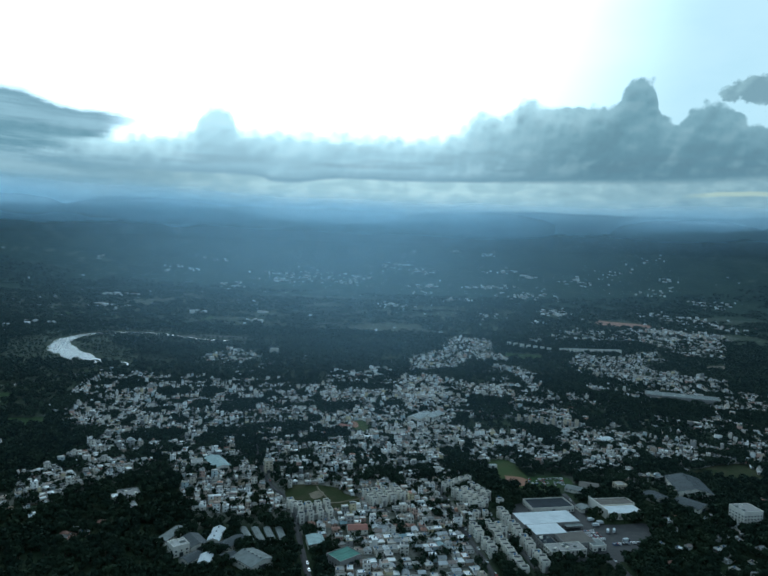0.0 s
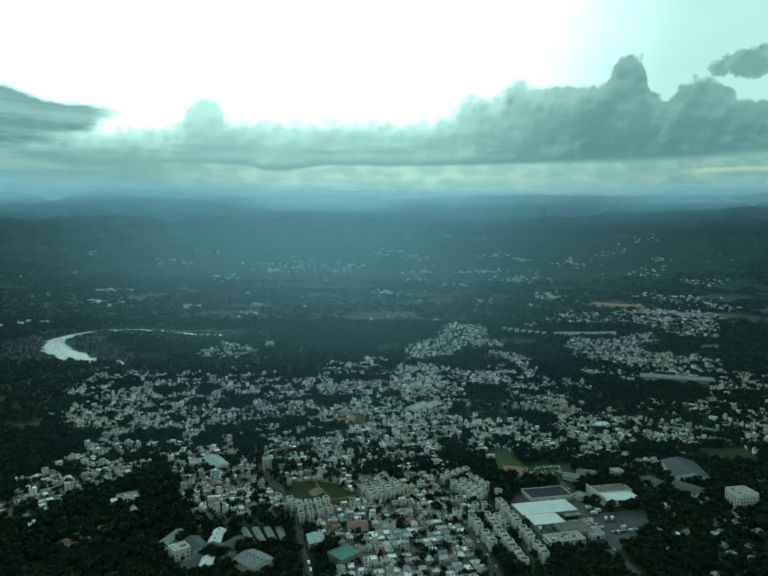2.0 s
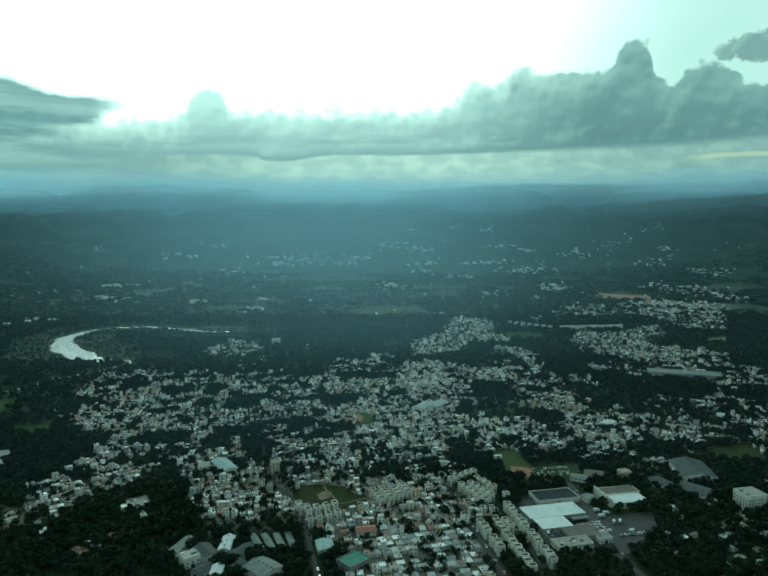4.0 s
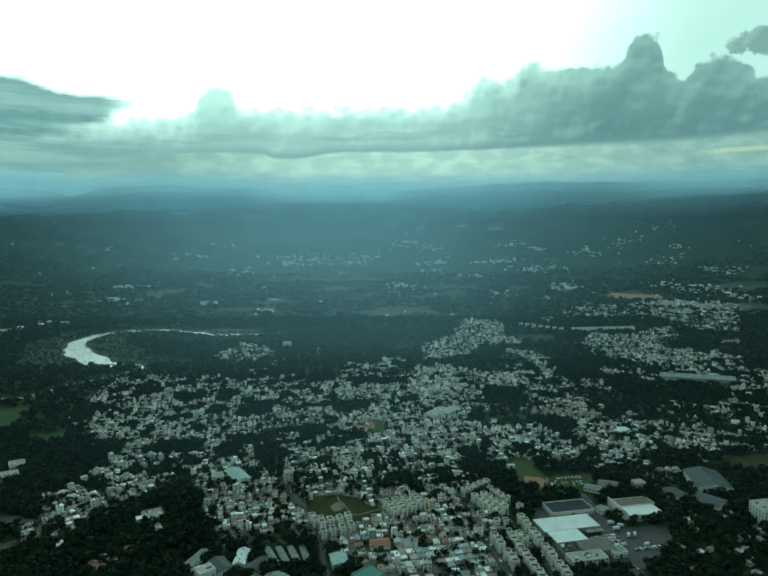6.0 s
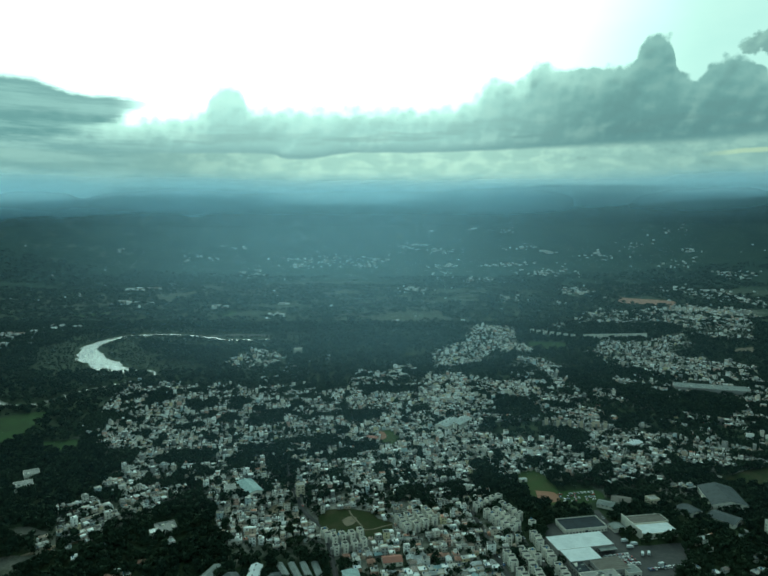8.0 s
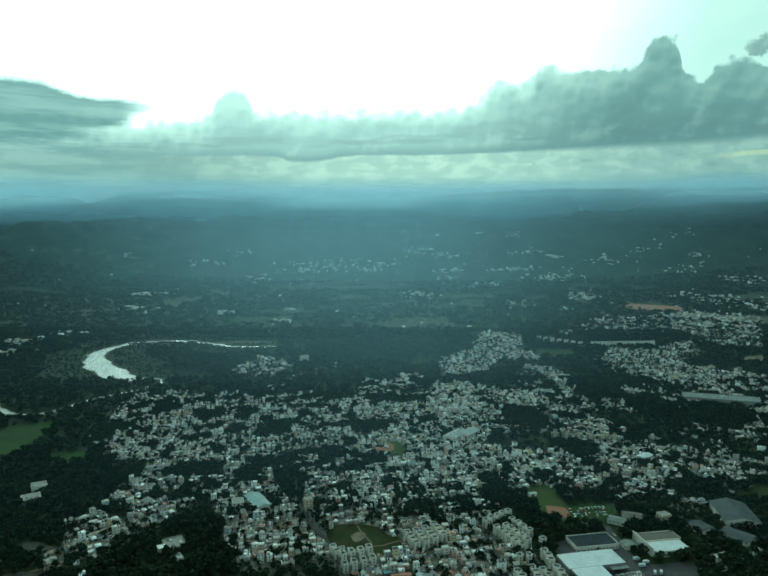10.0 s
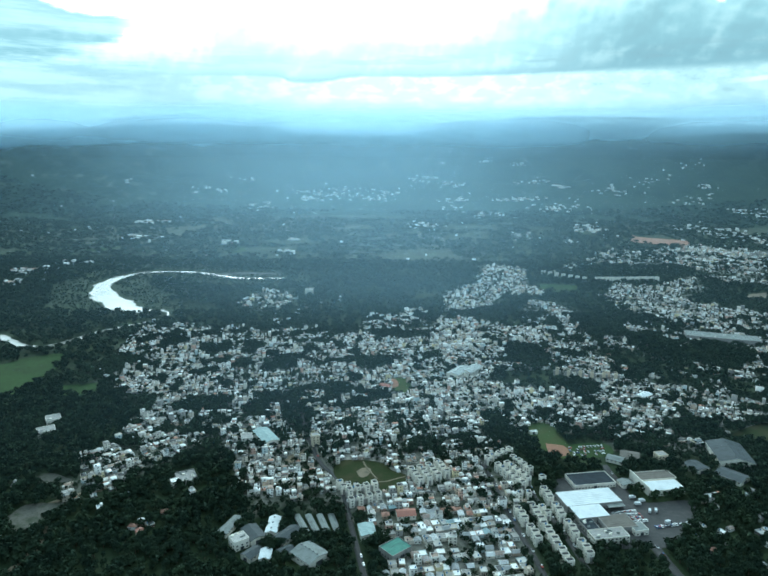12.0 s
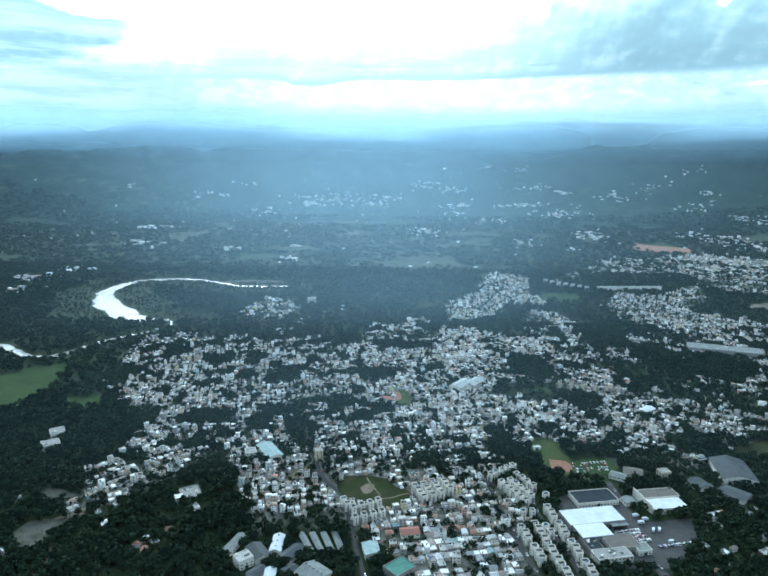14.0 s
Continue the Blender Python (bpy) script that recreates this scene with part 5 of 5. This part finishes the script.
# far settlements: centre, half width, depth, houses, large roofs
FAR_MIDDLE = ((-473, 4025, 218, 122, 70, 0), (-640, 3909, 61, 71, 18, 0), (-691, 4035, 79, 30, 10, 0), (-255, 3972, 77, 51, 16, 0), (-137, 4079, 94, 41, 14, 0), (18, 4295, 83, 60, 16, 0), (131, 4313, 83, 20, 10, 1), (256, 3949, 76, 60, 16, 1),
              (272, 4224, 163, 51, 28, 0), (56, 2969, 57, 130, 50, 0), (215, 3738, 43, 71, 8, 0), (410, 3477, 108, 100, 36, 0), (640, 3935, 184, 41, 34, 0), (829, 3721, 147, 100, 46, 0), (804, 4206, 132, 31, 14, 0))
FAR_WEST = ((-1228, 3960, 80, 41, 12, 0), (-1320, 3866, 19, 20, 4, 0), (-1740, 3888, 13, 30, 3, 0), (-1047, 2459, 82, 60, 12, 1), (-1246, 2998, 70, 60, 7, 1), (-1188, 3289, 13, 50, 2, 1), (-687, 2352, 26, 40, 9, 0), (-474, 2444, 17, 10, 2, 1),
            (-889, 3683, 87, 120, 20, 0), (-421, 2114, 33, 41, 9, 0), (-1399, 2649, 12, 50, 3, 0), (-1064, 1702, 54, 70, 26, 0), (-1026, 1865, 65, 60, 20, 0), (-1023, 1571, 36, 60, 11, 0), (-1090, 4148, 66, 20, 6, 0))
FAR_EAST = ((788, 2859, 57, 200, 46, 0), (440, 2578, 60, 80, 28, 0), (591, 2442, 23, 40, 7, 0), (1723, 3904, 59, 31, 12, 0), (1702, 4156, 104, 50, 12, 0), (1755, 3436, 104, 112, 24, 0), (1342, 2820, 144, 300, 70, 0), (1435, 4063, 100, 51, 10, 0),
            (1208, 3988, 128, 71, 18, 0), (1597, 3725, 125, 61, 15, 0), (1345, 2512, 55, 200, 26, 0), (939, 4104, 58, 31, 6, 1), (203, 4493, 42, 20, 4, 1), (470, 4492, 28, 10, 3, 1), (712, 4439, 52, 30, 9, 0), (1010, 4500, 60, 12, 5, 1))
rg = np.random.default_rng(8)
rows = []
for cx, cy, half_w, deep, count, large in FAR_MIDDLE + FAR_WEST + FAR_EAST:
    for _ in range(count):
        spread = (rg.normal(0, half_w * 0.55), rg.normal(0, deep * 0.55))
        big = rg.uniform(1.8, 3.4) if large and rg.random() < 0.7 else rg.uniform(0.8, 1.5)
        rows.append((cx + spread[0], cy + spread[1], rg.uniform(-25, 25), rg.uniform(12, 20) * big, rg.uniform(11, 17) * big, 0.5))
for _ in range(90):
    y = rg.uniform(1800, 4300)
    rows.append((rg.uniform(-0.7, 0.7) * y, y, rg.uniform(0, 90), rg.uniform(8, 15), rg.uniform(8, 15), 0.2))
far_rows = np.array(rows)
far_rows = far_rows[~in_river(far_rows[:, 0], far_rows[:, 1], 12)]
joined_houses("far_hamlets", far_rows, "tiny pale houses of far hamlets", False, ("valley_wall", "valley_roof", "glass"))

# ---------------------------------------------------------------- trees


def tree_template(seed, clumps, lobes, leaf):
    """Triangles (k, 3, 3) of a crown about 1 wide and 1 high, foot at z = 0: many leaf tufts over uneven lobes."""
    r = np.random.default_rng(seed)
    tri = []
    centres = []
    for _ in range(lobes):
        a, rad = r.uniform(0, 2 * np.pi), r.uniform(0.08, 0.30)
        centres.append((rad * np.cos(a), rad * np.sin(a), r.uniform(0.42, 0.74), r.uniform(0.16, 0.27)))
    centres.append((0, 0, 0.62, 0.26))
    for i in range(clumps):
        cx, cy, cz, rad = centres[i % len(centres)]
        n = r.normal(size=3)
        n[2] = abs(n[2]) * 0.9 - 0.25
        n /= np.linalg.norm(n)
        p = np.array((cx, cy, cz)) + n * rad * r.uniform(0.75, 1.12) * (1, 1, 0.85)
        t = np.cross(n, r.normal(size=3))
        t /= np.linalg.norm(t)
        b = np.cross(n, t)
        t, b = t + n * r.uniform(-0.6, 0.6), b + n * r.uniform(-0.6, 0.6)
        s = leaf * r.uniform(0.7, 1.35)
        tri.append((p - t * s, p + t * s * 0.9 + b * s * 0.25, p + b * s * 1.1))
    # trunk: three sides
    for k in range(3):
        a0, a1 = 2.094 * k, 2.094 * (k + 1)
        p0, p1 = np.array((0.035 * np.cos(a0), 0.035 * np.sin(a0), -0.02)), np.array((0.035 * np.cos(a1), 0.035 * np.sin(a1), -0.02))
        tri.append((p0, p1, np.array((0.0, 0.0, 0.6))))
    return np.array(tri)


def scatter(n, x0, x1, y0, y1, seed):
    r = np.random.default_rng(seed)
    return r.uniform(x0, x1, n), r.uniform(y0, y1, n)


def tree_spots(y0, y1, area_each, seed, fan=0.74, side_room=60):
    """Places for trees between two depths over the fan that the valley view takes in."""
    area = fan * (y1 * y1 - y0 * y0) + 2 * side_room * (y1 - y0)
    n = int(area / area_each)
    r = np.random.default_rng(seed)
    y = np.sqrt(r.uniform(y0 * y0, y1 * y1, n))
    x = r.uniform(-1, 1, n) * (fan * y + side_room)
    return x, y, r


lot_cells = {}
for x, y, *_ in lots:
    lot_cells.setdefault((int(x // 8), int(y // 8)), []).append((x, y))


def near_house(x, y, gap):
    k = (int(x // 8), int(y // 8))
    for a in (-1, 0, 1):
        for b in (-1, 0, 1):
            for hx_, hy_ in lot_cells.get((k[0] + a, k[1] + b), ()):
                if (hx_ - x) ** 2 + (hy_ - y) ** 2 < gap * gap:
                    return True
    return False


def spots(y0, y1, area_each, seed, town_share):
    x, y, r = tree_spots(y0, y1, area_each, seed)
    ok = ~blocked(x, y, 1.5)
    town = built_here(x, y)
    ok &= ~town | (r.random(len(x)) < np.where((y < 670) & (x > -110) & (x < 130), 0.35, 1.0) * town_share)
    x, y, town = x[ok], y[ok], town[ok]
    if len(lots) and y1 < 1400:
        free = np.array([not near_house(a, b, 4.2) for a, b in zip(x, y)], bool)
        x, y, town = x[free], y[free], town[free]
    return x, y, town, r


def joined_trees(name, x, y, size, tall, templates, label, seed, foot=None):
    foot = np.zeros(len(x)) if foot is None else foot
    r = np.random.default_rng(seed)
    which = r.integers(0, len(templates), len(x))
    turn = r.uniform(0, 2 * np.pi, len(x))
    pieces = []
    for k, t in enumerate(templates):
        on = which == k
        c, s = np.cos(turn[on])[:, None, None], np.sin(turn[on])[:, None, None]
        wx, hz = size[on][:, None, None], tall[on][:, None, None]
        px_ = x[on][:, None, None] + (t[None, ..., 0] * c - t[None, ..., 1] * s) * wx
        py_ = y[on][:, None, None] + (t[None, ..., 0] * s + t[None, ..., 1] * c) * wx
        pieces.append(np.stack([px_, py_, t[None, ..., 2] * hz + foot[on][:, None, None] + 0 * px_], -1).reshape(-1, 3))
    v = np.concatenate(pieces)
    me = raw_mesh(name, v, np.arange(len(v)).reshape(-1, 3), mats=(M["leaf"],))
    return tagged(new(name, me), label, "trees", kind="stuff")


def tree_model(seed, label):
    ob = thing("tree", label, "tree", "trees at the wood's edge")
    t = tree_template(seed, 420, 8, 0.075)[:-3]
    me = raw_mesh("crown", t.reshape(-1, 3), np.arange(len(t) * 3).reshape(-1, 3), mats=(M["leaf"],))
    crown = new("crown", me)
    crown.parent = ob
    bm = bmesh.new()
    bmesh.ops.create_cone(bm, cap_ends=True, segments=7, radius1=0.040, radius2=0.022, depth=0.5, matrix=Matrix.Translation((0, 0, 0.24)))
    for k in range(4):
        a = 1.57 * k + seed
        m = Matrix.Translation((0.08 * math.cos(a), 0.08 * math.sin(a), 0.50)) @ Euler((0, 0.75, a)).to_matrix().to_4x4()
        bmesh.ops.create_cone(bm, cap_ends=True, segments=5, radius1=0.018, radius2=0.008, depth=0.30, matrix=m)
    part("trunk", bm, M["bark"], ob)
    return ob


tree_models = [tree_model(60 + i, lab) for i, lab in enumerate((
    "broad dark green tree with uneven crown", "broad dark green tree with uneven crown", "rounded mid-green garden tree", "tall dark green tree with open crown", "rounded mid-green garden tree", "broad dark green tree with uneven crown"))]

x, y, town, r = spots(330, 870, 33, 1, 0.8)
order = np.argsort(y)
x, y, town = x[order], y[order], town[order]
size = np.where(town, r.uniform(3.2, 6.8, len(x)), r.uniform(6.0, 11.0, len(x)))
tall = size * r.uniform(0.85, 1.2, len(x))
singles = np.nonzero((y > 470) & (np.abs(x) < 0.62 * y))[0][:290]
first = {}
for i in singles:
    k = int(i) % len(tree_models)
    m = pose(x[i], y[i], -0.1, 0, 0, float(i * 37 % 360)) @ Matrix.Diagonal((size[i], size[i], tall[i], 1))
    if k in first:
        copy_thing(tree_models[k], m)
    else:
        first[k] = m
for k, m in first.items():
    tree_models[k].matrix_basis = m
rest = np.setdiff1d(np.arange(len(x)), singles)
near_t = [tree_template(70 + i, 66, 7, 0.165) for i in range(6)]
joined_trees("woodland", x[rest], y[rest], size[rest], tall[rest], near_t, "dark green woodland and garden trees", 2)

x, y, town, r = spots(870, 1960, 88, 3, 1.0)
size = np.where(town, r.uniform(4.0, 7.0, len(x)), r.uniform(7.0, 12.5, len(x)))
low = in_river(x, y, 90) & (y > 1285)
size = np.where(low, np.minimum(size, np.where(y > 1600, r.uniform(5.0, 8.5, len(x)), r.uniform(3.5, 6.0, len(x)))), size)
mid_t = [tree_template(90 + i, 26, 6, 0.24) for i in range(6)]
joined_trees("woodland", x, y, size, size * r.uniform(0.75, 1.05, len(x)), mid_t, "dark green valley woodland", 4)

# gardens and vacant lots of the town
x, y, r = tree_spots(430, 1320, 15, 23)
ok = built_here(x, y)
x, y = x[ok], y[ok]
gaps = np.maximum(value_noise(x, y, 52, 6) * 0.30 + value_noise(x, y, 17, 7) * 0.70, 0.62 * in_grove(x, y))
ok = (r.random(len(x)) < np.clip((gaps - 0.38) * 3.0, 0.20, 0.95) * np.where(y < 670, 0.3, 1.0)) & ~blocked(x, y, 1.5)
x, y, gaps = x[ok], y[ok], gaps[ok]
free = np.array([not near_house(a, b, 3.8) for a, b in zip(x, y)], bool)
x, y, gaps = x[free], y[free], gaps[free]
size = r.uniform(3.2, 6.0, len(x)) + np.where(gaps > 0.58, 3.0, 0.0)
joined_trees("garden_trees", x, y, size, size * r.uniform(0.8, 1.1, len(x)), [tree_template(130 + i, 20, 5, 0.25) for i in range(5)], "green trees in gardens and vacant lots", 9)

x, y, r = tree_spots(1900, 3650, 430, 6)
ok = ~in_river(x, y, 8) & ~within(FIELDS["clay_cut"], x, y) & (value_noise(x, y, 240, 13) * 0.6 + value_noise(x, y, 90, 14) * 0.4 < 0.66)
x, y = x[ok], y[ok]
size = r.uniform(12, 24, len(x))
far_t = [tree_template(110 + i, 16, 5, 0.28) for i in range(5)]
joined_trees("far_woods", x, y, size, size * r.uniform(0.40, 0.65, len(x)), far_t, "bluish dark woods along the valley", 7, rise(np.hypot(x, y)) - 1)

# ---------------------------------------------------------------- vehicles


def car_model(label="parked car with dark windows", long=4.3, high=1.45, paint="car_paint", name="car"):
    ob = thing(name, label, name, "parked vehicles")
    bm = bmesh.new()
    l, wdt = long / 2, 0.88
    for yy in (-wdt, wdt):
        for xx, zz in ((-l, 0.35), (-l, 0.80), (-l * 0.55, 0.92), (l * 0.45, 0.92), (l, 0.75), (l, 0.35)):
            bm.verts.new((xx, yy, zz))
    bm.verts.ensure_lookup_table()
    v = bm.verts
    bm.faces.new([v[i] for i in range(6)])
    bm.faces.new([v[i] for i in range(11, 5, -1)])
    for i in range(6):
        j = (i + 1) % 6
        bm.faces.new((v[j], v[i], v[i + 6], v[j + 6]))
    bmesh.ops.recalc_face_normals(bm, faces=bm.faces)
    part("body", bm, M[paint], ob)
    cab = bmesh.new()
    for x0, zz, yy in ((-l * 0.80, 0.88, 0.80), (l * 0.35, 0.88, 0.80), (l * 0.05, high - 0.06, 0.66), (-l * 0.62, high - 0.06, 0.66)):
        cab.verts.new((x0, -yy, zz))
        cab.verts.new((x0, yy, zz))
    cab.verts.ensure_lookup_table()
    q = cab.verts
    for f in ((0, 2, 4, 6), (1, 7, 5, 3), (0, 1, 3, 2), (2, 3, 5, 4), (4, 5, 7, 6), (6, 7, 1, 0)):
        cab.faces.new([q[i] for i in f])
    bmesh.ops.recalc_face_normals(cab, faces=cab.faces)
    part("window", cab, M["glass"], ob)
    part("roof", box((-l * 0.62, -0.66, high - 0.06, l * 0.05, 0.66, high)), M[paint], ob)
    for sx in (-0.62, 0.62):
        for sy in (-0.82, 0.82):
            bm = bmesh.new()
            bmesh.ops.create_cone(bm, cap_ends=True, segments=10, radius1=0.32, radius2=0.32, depth=0.2, matrix=Matrix.Translation((sx * l, sy, 0.32)) @ Euler((radians(90), 0, 0)).to_matrix().to_4x4())
            part("wheel", bm, M["rubber"], ob)
    return ob


def truck_model():
    ob = thing("truck", "white box truck parked in the yard", "truck", "parked vehicles")
    part("cargo_box", box((-3.2, -1.15, 0.9, 1.6, 1.15, 3.2)), M["white_metal"], ob)
    part("cab", box((1.75, -1.05, 0.6, 3.3, 1.05, 2.0), (1.75, -1.0, 2.0, 2.9, 1.0, 2.6)), M["car_paint"], ob)
    part("chassis", box((-3.2, -0.5, 0.55, 3.2, 0.5, 0.9)), M["rubber"], ob)
    for sx in (-2.2, 2.4):
        for sy in (-0.95, 0.95):
            bm = bmesh.new()
            bmesh.ops.create_cone(bm, cap_ends=True, segments=10, radius1=0.48, radius2=0.48, depth=0.28, matrix=Matrix.Translation((sx, sy, 0.48)) @ Euler((radians(90), 0, 0)).to_matrix().to_4x4())
            part("wheel", bm, M["rubber"], ob)
    return ob


car, truck = car_model(), truck_model()
yard_turn = 13
car.matrix_basis = pose(178, 562, 0.16, 0, 0, yard_turn)
for i in range(36):
    u, v = i % 9, i // 9
    if i:
        copy_thing(car, pose(178 + 2.7 * u * 0.97 + 1.6 * v, 562 - 5.2 * v + 0.62 * u, 0.16, 0, 0, yard_turn + 80 + picker.uniform(-6, 6)))
truck.matrix_basis = pose(205, 578, 0.16, 0, 0, 10)
for a in ((211, 584, 12), (212, 566, 70), (218, 567, 70), (222, 548, 20), (204, 590, 15)):
    copy_thing(truck, pose(a[0], a[1], 0.16, 0, 0, a[2]))
for i in range(12):
    copy_thing(car, pose(209 + 2.8 * i, 541 + 0.7 * i, 0.16, 0, 0, 100 + picker.uniform(-5, 5)))
for i in range(40):
    u, v = i % 10, i // 10
    if picker.random() < 0.55:
        copy_thing(car, pose(166 + 4.2 * u + 1.2 * v, 676 + 6.6 * v + 0.85 * u, 0.16, 0, 0, 12 + 90 * (picker.random() < 0.6) + picker.uniform(-8, 8)))
for i in range(40):
    line = road_lines[picker.choice((0, 1, 2, 3))]
    j = picker.randrange(2, len(line) - 2)
    p, q = line[j], line[j + 1]
    if 460 < p[1] < 760:
        a = math.atan2(q[1] - p[1], q[0] - p[0])
        copy_thing(car, pose(p[0] - 1.7 * math.sin(a), p[1] + 1.7 * math.cos(a), 0.10, 0, 0, math.degrees(a)))
